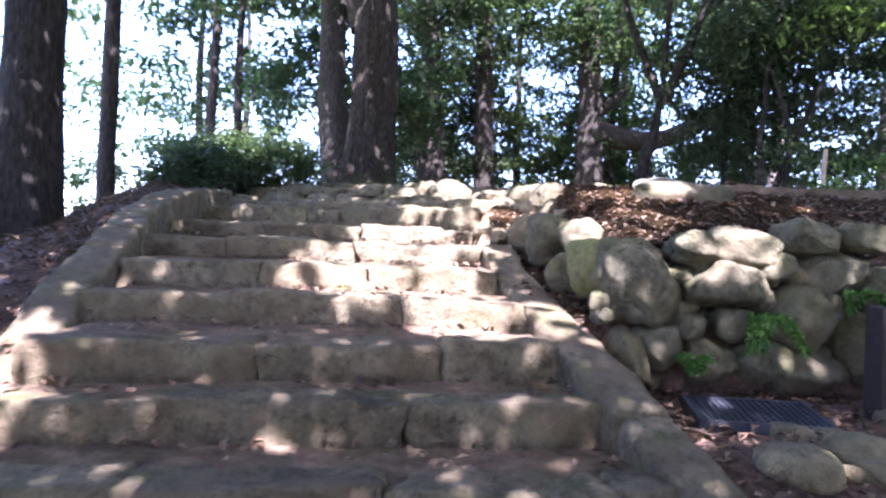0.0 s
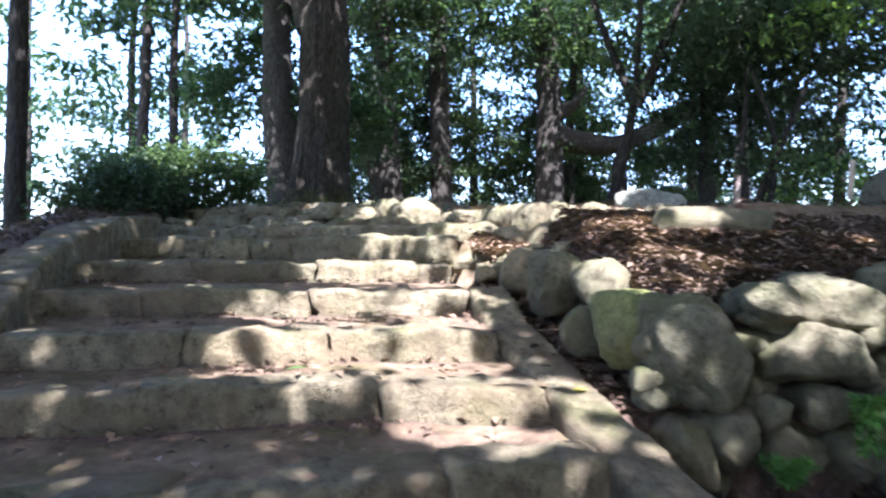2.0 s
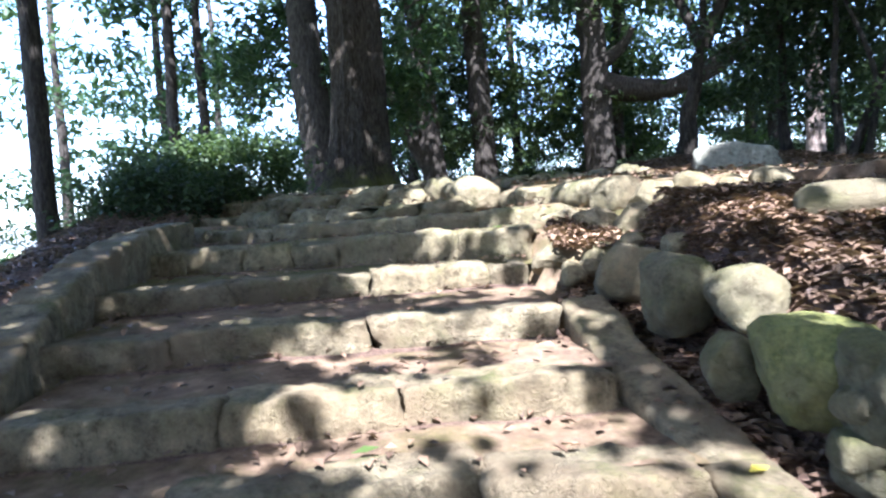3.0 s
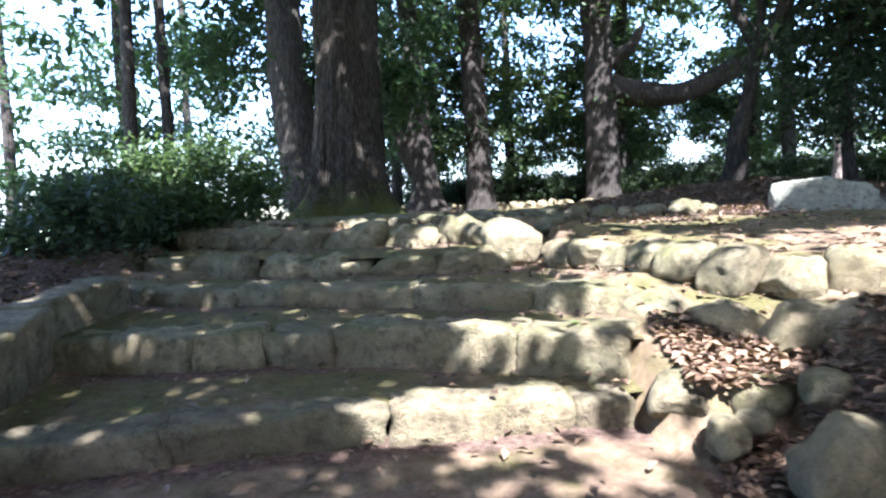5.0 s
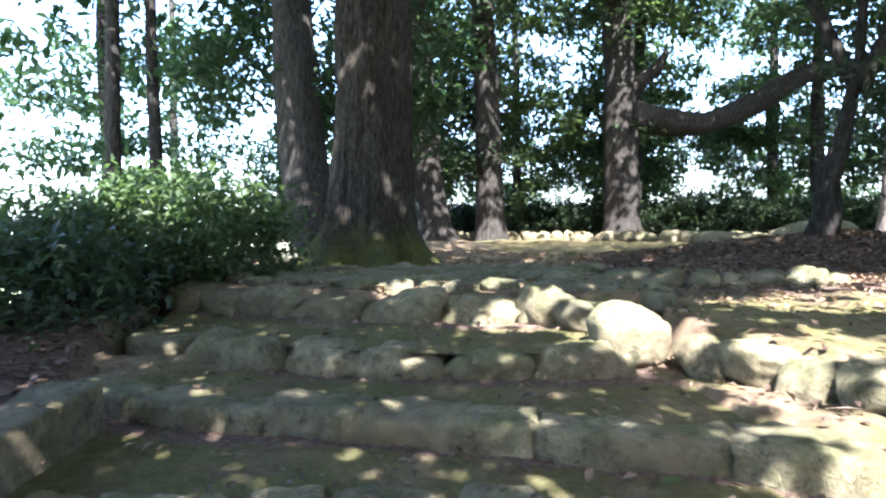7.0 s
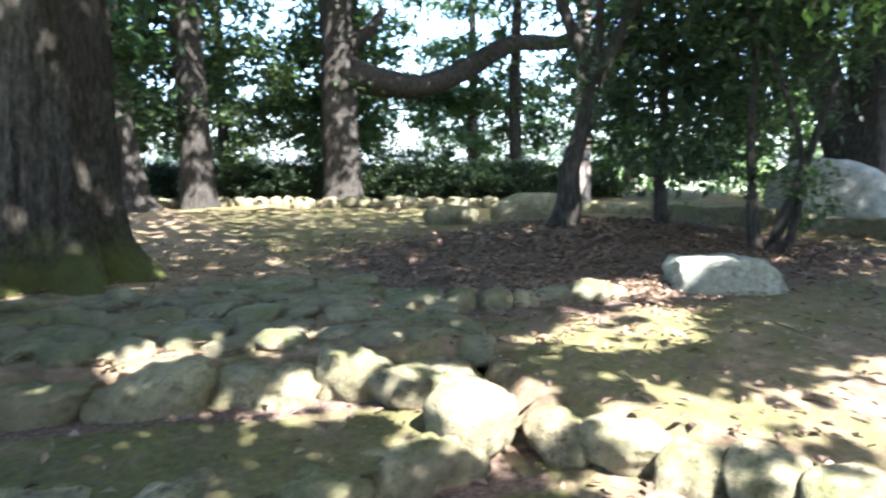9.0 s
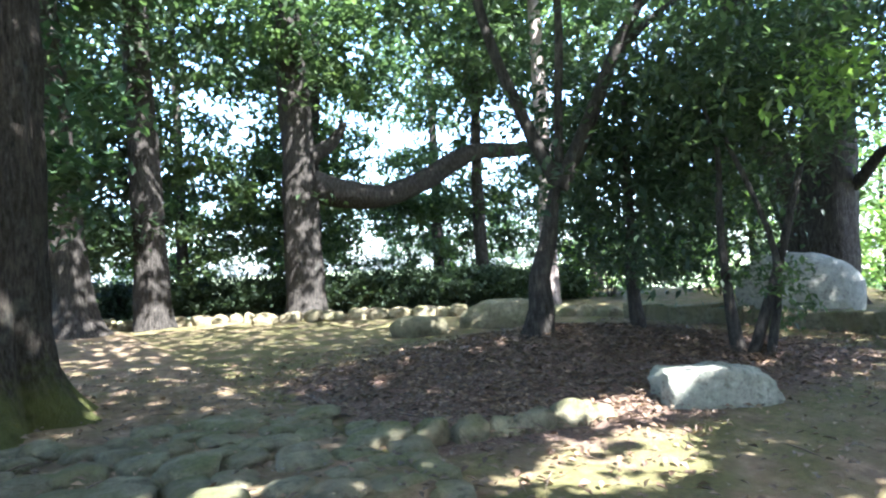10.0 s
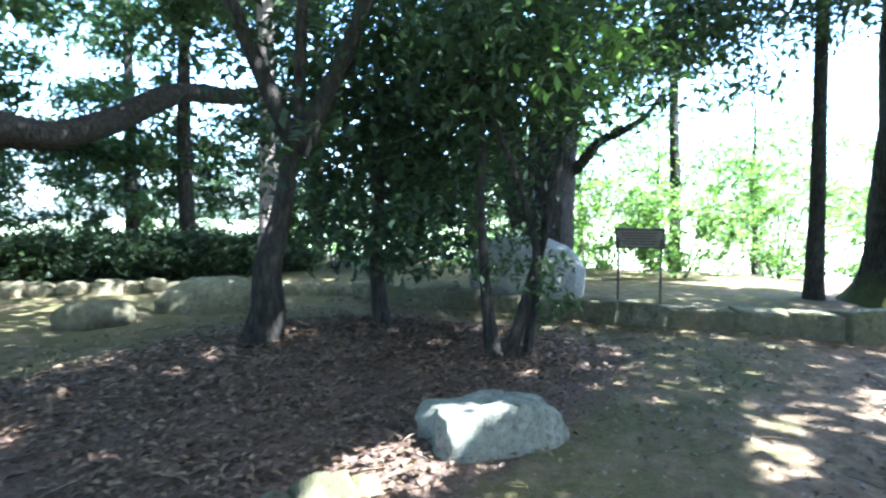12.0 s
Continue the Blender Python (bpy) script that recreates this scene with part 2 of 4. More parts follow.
def along(line, d):
    """Point and heading at distance d along a line of points."""
    for a, b in zip(line, line[1:]):
        a, b = Vector(a), Vector(b)
        l = (b - a).length
        if d <= l or b == Vector(line[-1]):
            w = (b - a).normalized()
            return a + w * d, math.degrees(math.atan2(w.y, w.x))
        d -= l


def length(line):
    return sum((Vector(b) - Vector(a)).length for a, b in zip(line, line[1:]))


def tube(name, line, radii, mat, parent, segs=14, rough=0.06, seed=0, flare=0.0, ribs=0):
    """A limb or trunk: rings along a smoothed line, with lumps and buttress ribs."""
    pts = [Vector(p) for p in line]
    fine, rad = [], []
    for i in range(len(pts) - 1):
        p0, p1, p2, p3 = pts[max(i - 1, 0)], pts[i], pts[i + 1], pts[min(i + 2, len(pts) - 1)]
        k = min(40, max(2, int((p2 - p1).length / (0.1 if segs > 30 else 0.22))))
        for j in range(k + (i == len(pts) - 2)):
            u = j / k
            fine.append(0.5 * ((2 * p1) + (p2 - p0) * u + (2 * p0 - 5 * p1 + 4 * p2 - p3) * u * u + (3 * p1 - p0 - 3 * p2 + p3) * u ** 3))
            rad.append(radii[i] + (radii[i + 1] - radii[i]) * u)
    verts, faces = [], []
    z0 = fine[0].z
    for i, (c, r) in enumerate(zip(fine, rad)):
        w = (fine[min(i + 1, len(fine) - 1)] - fine[max(i - 1, 0)]).normalized()
        side = w.cross(Vector((0, 1, 0.01))).normalized()
        up = side.cross(w).normalized()
        for s in range(segs):
            a = 2 * math.pi * s / segs
            d = side * math.cos(a) + up * math.sin(a)
            k = 1 + rough * 2 * noise.noise(Vector((d.x * 2.2 + seed, d.y * 2.2, c.z * 0.9 + d.z * 2))) + rough * noise.noise(Vector((d.x * 6 + seed, d.y * 6, c.z * 1.6)))
            k += (0.09 * abs(noise.noise(Vector((d.x * 6 + seed, d.y * 6, c.z * 0.5)))) + 0.07 * abs(noise.noise(Vector((d.x * 15, d.y * 15 + seed, c.z * 1.3))))) * (segs > 30)
            if flare:
                h = max(0.0, c.z - z0)
                k += flare * math.exp(-h / 0.28) * (1 + 0.5 * math.sin(ribs * a + seed) + 0.25 * math.sin((ribs + 2) * a)) + 0.12 * flare * math.exp(-h / 0.9)
            verts.append(c + d * r * k)
    for i in range(len(fine) - 1):
        for s in range(segs):
            a, b = i * segs + s, i * segs + (s + 1) % segs
            faces.append((a, b, b + segs, a + segs))
    faces.append(tuple(range(len(verts) - segs, len(verts))))
    me = bpy.data.meshes.new(name)
    me.from_pydata(verts, [], faces)
    smooth(me)
    return link(name, me, mat, parent)


def leaf_mesh(name, centres, size, mat, rng, droop=0.4, wide=0.5, fold=0.25, toss=0.55):
    """Many leaves, each a folded lozenge of two halves, at the given centres."""
    n = len(centres)
    s = size * rng.uniform(0.65, 1.35, n)
    yaw = rng.uniform(0, 2 * np.pi, n)
    pit = rng.normal(-droop, toss, n)
    a = np.stack([np.cos(yaw) * np.cos(pit), np.sin(yaw) * np.cos(pit), np.sin(pit)], 1)
    side = np.stack([-np.sin(yaw), np.cos(yaw), rng.normal(0, toss * 0.9, n)], 1)
    side /= np.linalg.norm(side, axis=1)[:, None]
    nor = np.cross(a, side)
    L, W = (s * 0.5)[:, None], (s * 0.5 * wide)[:, None]
    bend = nor * (s * fold)[:, None] * 0.5
    v = np.stack([centres - a * L, centres + side * W + bend, centres + a * L, centres - side * W + bend], 1).reshape(-1, 3)
    me = bpy.data.meshes.new(name)
    me.vertices.add(4 * n)
    me.vertices.foreach_set("co", v.astype(np.float32).ravel())
    k = np.arange(n)[:, None] * 4
    tri = np.concatenate([k + [0, 1, 2], k + [0, 2, 3]], 1).reshape(-1)
    me.loops.add(6 * n)
    me.loops.foreach_set("vertex_index", tri.astype(np.int32))
    me.polygons.add(2 * n)
    me.polygons.foreach_set("loop_start", np.arange(2 * n, dtype=np.int32) * 3)
    me.update(calc_edges=True)
    me.materials.append(mat)
    return me


def clumps(rng, centre, radius, count, per, spread, flat=0.6, hollow=0.0):
    """Leaf centres in clumps that fill an uneven ellipsoid."""
    c = rng.normal(0, 1, (count, 3))
    c /= np.linalg.norm(c, axis=1)[:, None]
    c *= (rng.uniform(hollow, 1, count) ** (1 / 2.2))[:, None]
    c = c * np.array(radius) + np.array(centre)
    sp = spread * rng.uniform(0.6, 1.5, (count, 1, 1))
    p = c[:, None, :] + rng.normal(0, 1, (count, per, 3)) * sp * np.array([1, 1, flat])
    return p.reshape(-1, 3)


# ---- the lie of the land ----
STEPS = [  # height of the tread's edge, then the edge from its west to its east end
    (0.22, [(-1.75, 0.15), (0, 0.3), (1.45, 0.4)]),
    (0.38, [(-1.75, 0.75), (0, 0.9), (1.35, 1.0)]),
    (0.54, [(-1.75, 1.35), (0, 1.5), (1.25, 1.55)]),
    (0.70, [(-1.75, 1.95), (0, 2.1), (1.12, 2.15)]),
    (0.86, [(-1.75, 2.45), (0, 2.62), (0.9, 2.68)]),
    (1.03, [(-1.75, 2.92), (0.11, 3.1), (0.74, 3.17)]),
    (1.21, [(-1.75, 3.2), (-0.45, 3.45), (0.64, 3.62)]),
    (1.37, [(-1.85, 3.88), (-0.6, 4.12), (0.52, 4.12)]),
    (1.53, [(-1.95, 4.45), (-0.8, 4.6), (0.4, 4.75)]),
    (1.69, [(-2.2, 5.2), (-1.05, 5.35), (0.3, 5.45)]),
    (1.84, [(-2.35, 6.05), (-1.69, 6.17), (-1.07, 6.28), (-0.46, 6.32), (0.3, 6.36)]),
    (2.03, [(-2.5, 7.2), (-1.88, 7.06), (-1.31, 7.08), (-0.88, 7.02), (0.0, 6.66), (0.3, 6.5)]),
    (2.15, [(-2.8, 8.42), (-2.3, 8.13), (-1.55, 7.88), (-0.86, 7.63), (-0.05, 7.32), (0.48, 7.02)]),
    (2.30, [(-2.75, 9.15), (-2.25, 8.85), (-1.5, 8.5), (-0.65, 8.28), (0.1, 8.3)]),
    (2.49, [(-2.9, 10.2), (-2.25, 9.7), (-1.3, 9.38), (-0.75, 9.2), (-0.2, 8.95), (0.05, 8.76), (0.45, 8.82)]),
]
SLOPE_Y = [-30, -3, 0.0, 0.3, 2.1, 2.62, 3.08, 3.48, 4.1, 4.62, 5.38, 6.28, 6.95, 7.65, 8.4, 9.1]
SLOPE_Z = [-1.5, -0.6, 0.05, 0.22, 0.70, 0.86, 1.03, 1.21, 1.37, 1.53, 1.69, 1.84, 2.03, 2.15, 2.31, 2.48]


def interp(v, xs, ys):
    return float(np.interp(v, xs, ys))


def west(y):
    return interp(y, [0, 3, 4.5, 6, 7.3, 8.4, 9.3, 10.4], [-1.75, -1.75, -1.98, -2.35, -2.55, -2.85, -2.85, -3.0])


def east(y):
    return interp(y, [0, 1.5, 2.7, 3.2, 3.65, 4.3, 5.5, 6.3, 7.0, 8.4, 9.0], [1.5, 1.27, 0.93, 0.79, 0.69, 0.5, 0.32, 0.35, 0.4, 0.15, 0.5])


def sstep(a, b, v):
    u = min(1, max(0, (v - a) / (b - a)))
    return u * u * (3 - 2 * u)


def height(x, y):
    s = interp(y, SLOPE_Y, SLOPE_Z)
    top = 2.42
    if x < 0.7:
        top = 2.48 - 0.06 * sstep(0.45, 0.7, x)
    z = min(s, top if y > 9 else min(top, 2.31 + 0.11 * sstep(7, 9, y)) if x > 0.4 else top)
    w, e = west(y), east(y)
    if w - 0.05 < x < 0.42 and y >= 8.9 and y < interp(x, [-2.9, -2.25, -1.3, -0.75, -0.2, 0.05, 0.45], [10.2, 9.7, 9.38, 9.2, 8.95, 8.76, 8.82]) + 0.14:
        z = 2.1
    elif w < x < e and y < 9.0:
        z = s - 0.22
    elif x >= e and y < 9.0:
        bank = interp(y, [4.02, 4.17, 4.45, 5.0, 5.7, 6.3], [0.9, 1.66, 1.82, 2.0, 2.14, 2.2])
        low = min(0.9, s - 0.08)
        if y < 4.02:
            z = low + (0.0 if x < 2.6 else 0.5 * sstep(2.6, 3.4, x) * sstep(2.0, 3.8, y))
        else:
            z = min(bank, s - 0.13 + 1.7 * max(0, x - e - 0.42))
            if y > 6.1:
                edge = interp(y, [6.1, 6.8, 6.88, 6.98, 7.16, 7.47, 7.8, 8.08, 8.42, 9.0], [2.6, 2.2, 1.6, 1.28, 1.06, 0.94, 0.8, 0.67, 0.47, 0.42])
                z = min(top, 2.31 + 0.11 * sstep(7, 9, y)) if x > edge else min(2.18, s + 0.07 + 0.1 * sstep(0.9, 1.6, x))
    elif x <= w:
        z = s - 0.12 + 0.08 * sstep(0.2, 0.8, w - x)
        z = min(z, 2.45)
        z -= 2.6 * sstep(0.6, 5.0, w - x)
    z += 0.34 * math.exp(-((x - 3.7) / 2.1) ** 2 - ((y - 11.7) / 1.5) ** 2)
    z += 0.13 * sstep(8.05, 8.4, x - 0.08 * max(0.0, 9.5 - y)) * sstep(4, 7, y)
    far = max(0.0, math.hypot(max(0, abs(x - 3) - 11), max(0, y - 24)))
    z -= 7.5 * sstep(0, 26, far)
    if x < -6:
        z -= 5.0 * sstep(0, 22, -6 - x)
    near = max(abs(x - 2) - 12, abs(y - 8) - 12)
    amp = 0.035 if near < 0 else 0.12
    if not (w - 0.1 < x < e + 0.1 and y < 9):
        z += amp * noise.noise(Vector((x * 1.1, y * 1.1, 3))) + 0.014 * noise.noise(Vector((x * 5, y * 5, 7)))
    return z


def cover(x, y):
    """How much leaf mould, moss and far grass lies at a place."""
    mould = 0.35
    if x > east(y) and 3.9 < y < 6.6:
        mould = 1.0 - 0.9 * sstep(5.6, 6.3, y)
    if y <= 3.9 and x > east(y):
        mould = 0.75
    if x < west(y):
        mould = 0.85
    if y >= 6.2 and x > 0.6:
        m = math.exp(-((x - 3.5) / 2.9) ** 4 - ((y - 11.1) / 1.9) ** 4)
        mould = 0.15 + 0.95 * m
    if y >= 9 and x <= 0.7:
        mould = 0.3
    moss = 0.45
    if y > 6.3 and x > 0.5:
        moss = 0.66 - 0.5 * sstep(8.6, 7.4, y) * sstep(0.8, 2.6, x)
    grass = sstep(13, 20, max(abs(x - 3), abs(y - 11) * 0.9))
    return mould, moss, grass


def build_ground():
    def axis(lo, hi, step):
        core = list(np.arange(lo, hi, step))
        d = step
        a, b = [], []
        v = lo
        while v > -900:
            d *= 1.22
            v -= d
            a.append(v)
        v, d = core[-1], step
        while v < 900:
            d *= 1.22
            v += d
            b.append(v)
        return a[::-1] + core + b
    xs, ys = axis(-5, 9, 0.1), axis(-1, 14, 0.1)
    verts = [(x, y, height(x, y)) for y in ys for x in xs]
    nx = len(xs)
    faces = [(j * nx + i, j * nx + i + 1, (j + 1) * nx + i + 1, (j + 1) * nx + i) for j in range(len(ys) - 1) for i in range(nx - 1)]
    me = bpy.data.meshes.new("ground")
    me.from_pydata(verts, [], faces)
    smooth(me)
    at = me.color_attributes.new("cover", "FLOAT_COLOR", "POINT")
    at.data.foreach_set("color", [c for x, y, z in verts for c in (*cover(x, y), 1.0)])
    ob = link("ground", me, M_GROUND)
    return tagged(ob, "woodland earth with moss and brown leaf mould", "ground", kind="structure")


build_ground()

# ---- the stone stairs ----
stairs = new("stone_stairs")
tagged(stairs, "wide worn stone stairs with earth treads climbing the slope", "stairs", kind="structure")


def edge_at(line, x):
    return interp(x, [p[0] for p in line], [p[1] for p in line])


def build_tread(k):
    z, line = STEPS[k]
    nxt = STEPS[k + 1][1]
    x0, x1 = line[0][0] - 0.02, line[-1][0] + (0.02 if k < 10 else 0.12)
    nx, ny = 56, 10
    verts, cols = [], []
    for j in range(ny + 1):
        for i in range(nx + 1):
            x = x0 + (x1 - x0) * i / nx
            a, b = edge_at(line, x) + 0.06, edge_at(nxt, x) + 0.1
            y = a + (b - a) * j / ny
            verts.append((x, y, z - 0.02 + 0.03 * j / ny + 0.018 * noise.noise(Vector((x * 2.3, y * 2.3, k))) + 0.006 * noise.noise(Vector((x * 9, y * 9, k)))))
            cols += [0.38 + 0.3 * (j > ny - 3), 0.25 + (0.5 if k > 9 else 0.15), 0, 1]
    faces = [(j * (nx + 1) + i, j * (nx + 1) + i + 1, (j + 1) * (nx + 1) + i + 1, (j + 1) * (nx + 1) + i) for j in range(ny) for i in range(nx)]
    me = bpy.data.meshes.new("tread")
    me.from_pydata(verts, [], faces)
    smooth(me)
    at = me.color_attributes.new("cover", "FLOAT_COLOR", "POINT")
    at.data.foreach_set("color", cols)
    return link("tread", me, M_GROUND, stairs, "trodden earth tread with moss")


def build_edge(k, tread):
    z, line = STEPS[k]
    rng = random.Random(40 + k)
    line3 = [Vector((x, y, 0)) for x, y in line]
    total, d = length(line3), 0.0
    dressed = k <= 10
    rise = z - (STEPS[k - 1][0] if k else z - 0.16)
    while d < total - 0.05:
        l = rng.uniform(0.6, 1.05) if dressed else rng.uniform(0.26, 0.5)
        if k == 14:
            l = rng.uniform(0.3, 0.52)
        if total - d - l < 0.2:
            l = total - d
        p, a = along(line3, d + l / 2)
        h = rise + 0.12
        dep = rng.uniform(0.22, 0.28) if dressed else rng.uniform(0.24, 0.32)
        lift = rng.uniform(-0.012, 0.012) if dressed else rng.uniform(-0.02, 0.035)
        nrm = Vector((-math.sin(radians(a)), math.cos(radians(a)), 0))
        c = p + nrm * (dep / 2 - 0.02)
        stone_at("stone", (c.x, c.y, z + lift - h / 2), (l * (1.0 if dressed else 1.05 if k < 13 else 1.13), dep * (1.05 if k < 13 else 1.2), h), a + rng.uniform(-1, 1), M_SLAB if dressed else M_ROUND, tread,
                 9.0 if k < 13 else 4.8, 0.25 if dressed else 0.34, rng.randrange(9999), 16, (rng.uniform(-1.5, 1.5), rng.uniform(-0.7, 0.7)))
        d += l


for k in range(len(STEPS) - 1):
    build_edge(k, build_tread(k))

# the uppermost edge and the flags behind it
flags = new("flagstone_platform")
tagged(flags, "platform of irregular grey flagstones before the old tree", "paving", kind="structure")
build_edge(len(STEPS) - 1, flags)
rng = random.Random(5)
for j in range(9):
    for i in range(11):
        x = -2.5 + i * 0.3 + rng.uniform(-0.07, 0.07) + (0.15 if j % 2 else 0)
        y = 9.0 + j * 0.27 + rng.uniform(-0.06, 0.06)
        if x > 0.45 + 0.3 * (y - 8.9) / 1.5 or y < edge_at(STEPS[-1][1], x) + 0.36 or rng.random() < 0.08:
            continue
        stone_at("flagstone", (x, y, 2.475 + rng.uniform(-0.015, 0.025)), (rng.uniform(0.26, 0.4), rng.uniform(0.22, 0.32), 0.13), rng.uniform(-40, 40), M_WALLST, flags, 3.6, 0.26, rng.randrange(9999), 7, (rng.uniform(-5, 5), rng.uniform(-5, 5)))


def stone_row(name, label, line, z_top, size, mat, seed, deep=0.26, tall=0.28, power=4.0, rough=0.34, category="stone edging"):
    """A row of stones laid end to end along a line of (x, y)."""
    root = new(name)
    tagged(root, label, category, kind="structure")
    r = random.Random(seed)
    l3 = [Vector((x, y, 0)) for x, y in line]
    total, d = length(l3), 0.0
    while d < total:
        l = r.uniform(*size)
        p, a = along(l3, min(d + l / 2, total - 0.001))
        t = d / total
        zt = z_top[0] + (z_top[1] - z_top[0]) * t + r.uniform(-0.03, 0.03)
        h = tall * r.uniform(0.9, 1.15)
        stone_at("stone", (p.x, p.y, zt - h / 2), (l * 1.1, deep * r.uniform(0.95, 1.25), h), a + r.uniform(-9, 9), mat, root, power, rough, r.randrange(9999), 12 if deep < 0.3 else 7, (r.uniform(-6, 6), r.uniform(-5, 5)))
        d += l
    return root


stone_row("edging_row", "row of pale rounded stones edging the terrace", [(0.4, 8.42), (0.6, 8.08), (0.73, 7.8), (0.87, 7.47), (0.99, 7.12), (1.22, 6.92), (1.55, 6.84), (2.1, 6.8)], (2.36, 2.33), (0.24, 0.38), M_ROUND, 3, 0.24, 0.24, 4.8)
tagged(stone_at("round_stone", (0.12, 8.5, 2.33), (0.44, 0.34, 0.35), 15, M_ROUND, None, 3.0, 0.24, 91, 12), "large pale rounded stone at the corner of the steps", "stone")
stone_row("edging_row", "row of mossy rounded stones beside the upper steps", [(0.5, 7.0), (0.72, 6.78), (0.98, 6.55), (1.22, 6.3)], (2.17, 2.2), (0.28, 0.4), M_ROUND, 8, 0.27, 0.3)
stone_row("edging_row", "line of flat stones beside the platform's moss", [(0.47, 8.95), (0.66, 9.5), (0.9, 10.4)], (2.5, 2.5), (0.2, 0.34), M_WALLST, 12, 0.24, 0.16)
stone_row("edging_row", "line of mossy stones at the foot of the leaf mound", [(0.62, 10.08), (1.05, 9.93), (1.5, 9.8), (2.08, 9.62)], (height(0.7, 10.0) + 0.13, height(2.0, 9.65) + 0.1), (0.2, 0.34), M_WALLST, 14, 0.22, 0.24)
stone_row("east_kerb", "long low kerb of flat dark stones in shade", [(7.95, 14.4), (7.85, 12.6), (7.82, 11.4), (7.86, 10.4), (7.98, 9.5), (8.2, 8.6), (8.45, 7.7), (9.0, 6.6)], (2.69, 2.68), (0.45, 0.72), M_WALLST, 21, 0.35, 0.42, 9.0, 0.16)
stone_row("far_row", "low row of sunlit white stones under the hedge", [(-3.6, 16.5), (-2.0, 19.5), (0.0, 22.0), (1.3, 21.6), (3.8, 19.9), (6.9, 17.6), (8.0, 15.0)], (2.64, 2.62), (0.22, 0.62), M_ROUND, 31, 0.36, 0.34, 3.4, 0.34)

# sloping kerbs at both sides of the stairs
def kerb(name, label, line, wide, tall, size, seed):
    root = new(name)
    tagged(root, label, "kerb", kind="structure")
    r = random.Random(seed)
    l3 = [Vector(p) for p in line]
    total, d = length(l3), 0.0
    while d < total - 0.05:
        l = min(r.uniform(*size), total - d)
        p, a = along(l3, d + l / 2)
        q, _ = along(l3, min(d + l, total - 0.001))
        o, _ = along(l3, d)
        pitch = math.degrees(math.atan2(q.z - o.z, math.hypot(q.x - o.x, q.y - o.y)))
        ob = stone_at("stone", (0, 0, 0), (l * 1.03, wide, tall), 0, M_SLAB, root, 9.0, 0.16, r.randrange(9999), 12)
        ob.matrix_local = pose(p.x, p.y, p.z - tall / 2, 0, 0, a) @ pose(0, 0, 0, r.uniform(-2, 2), -pitch, 0)
        d += l


kerb("east_stair_kerb", "sloping kerb of long dressed stones beside the stairs", [(1.42, 0.6, 0.28), (1.2, 1.9, 0.64), (0.97, 2.72, 0.9), (0.83, 3.12, 1.08), (0.72, 3.7, 1.24), (0.61, 4.3, 1.36), (0.51, 4.95, 1.53), (0.44, 5.6, 1.73)], 0.24, 0.26, (0.5, 0.85), 4)
kerb("west_stair_kerb", "sloping kerb of worn mossy stones beside the stairs", [(-1.9, 0.2, 0.25), (-1.9, 2.0, 0.7), (-1.9, 3.0, 0.96), (-1.92, 3.5, 1.12), (-2.0, 3.9, 1.31), (-2.15, 4.7, 1.63), (-2.4, 5.6, 1.88), (-2.55, 6.6, 2.1), (-2.65, 7.5, 2.22), (-2.6, 8.1, 2.26)], 0.28, 0.34, (0.4, 0.7), 9)

# ---- dry stone wall east of the stairs ----
wall = new("dry_stone_wall")
tagged(wall, "dry stone retaining wall of large rounded mossy boulders", "stone wall", kind="structure")
WALL = [  # x, y, z of the middle, width, height
    (1.13, 3.95, 1.49, 0.42, 0.39), (1.55, 3.95, 1.52, 0.39, 0.23), (1.39, 3.95, 1.30, 0.16, 0.13), (1.05, 3.95, 1.15, 0.21, 0.24), (1.24, 3.95, 1.17, 0.22, 0.23),
    (1.49, 3.97, 1.10, 0.28, 0.25), (1.39, 3.97, 1.71, 0.21, 0.15), (1.67, 3.97, 1.73, 0.32, 0.18), (1.85, 3.97, 1.62, 0.23, 0.16), (2.03, 3.97, 1.79, 0.33, 0.18),
    (2.16, 3.97, 1.60, 0.33, 0.23), (2.00, 3.95, 1.35, 0.37, 0.31), (1.63, 3.97, 1.30, 0.2, 0.17), (1.97, 3.95, 1.06, 0.36, 0.25), (2.33, 3.97, 1.79, 0.22, 0.15),
    (2.42, 3.98, 1.5, 0.24, 0.3), (2.36, 3.98, 1.2, 0.32, 0.3), (1.74, 3.98, 1.1, 0.2, 0.2), (1.78, 3.99, 1.45, 0.14, 0.14),
]
rng = random.Random(77)
for i in range(64):
    x, z = rng.uniform(0.9, 2.6), rng.uniform(0.98, 1.7)
    stone_at("chinking_stone", (x, 4.06, z), (rng.uniform(0.1, 0.2), 0.2, rng.uniform(0.08, 0.15)), 0, M_WALLST, wall, 2.8, 0.2, rng.randrange(9999), 5)
for x, y, z, w, h in WALL:
    stone_at("boulder", (x, y + 0.08, z), (w * 1.07, max(0.34, w * 0.95), h * 1.1), rng.uniform(-8, 8), M_WALLST, wall, 4.0, 0.3, rng.randrange(9999), 16, (rng.uniform(-8, 8), rng.uniform(-6, 6)))
stone_at("boulder", (0.75, 5.03, 1.74), (0.3, 0.34, 0.4), 20, M_WALLST, wall, 3.2, 0.3, 5, 16)
stone_at("boulder", (0.95, 4.8, 1.76), (0.27, 0.32, 0.28), 10, M_WALLST, wall, 2.7, 0.3, 6, 16)
stone_at("boulder", (0.8, 4.62, 1.52), (0.22, 0.28, 0.28), -20, M_WALLST, wall, 2.7, 0.3, 7, 16)
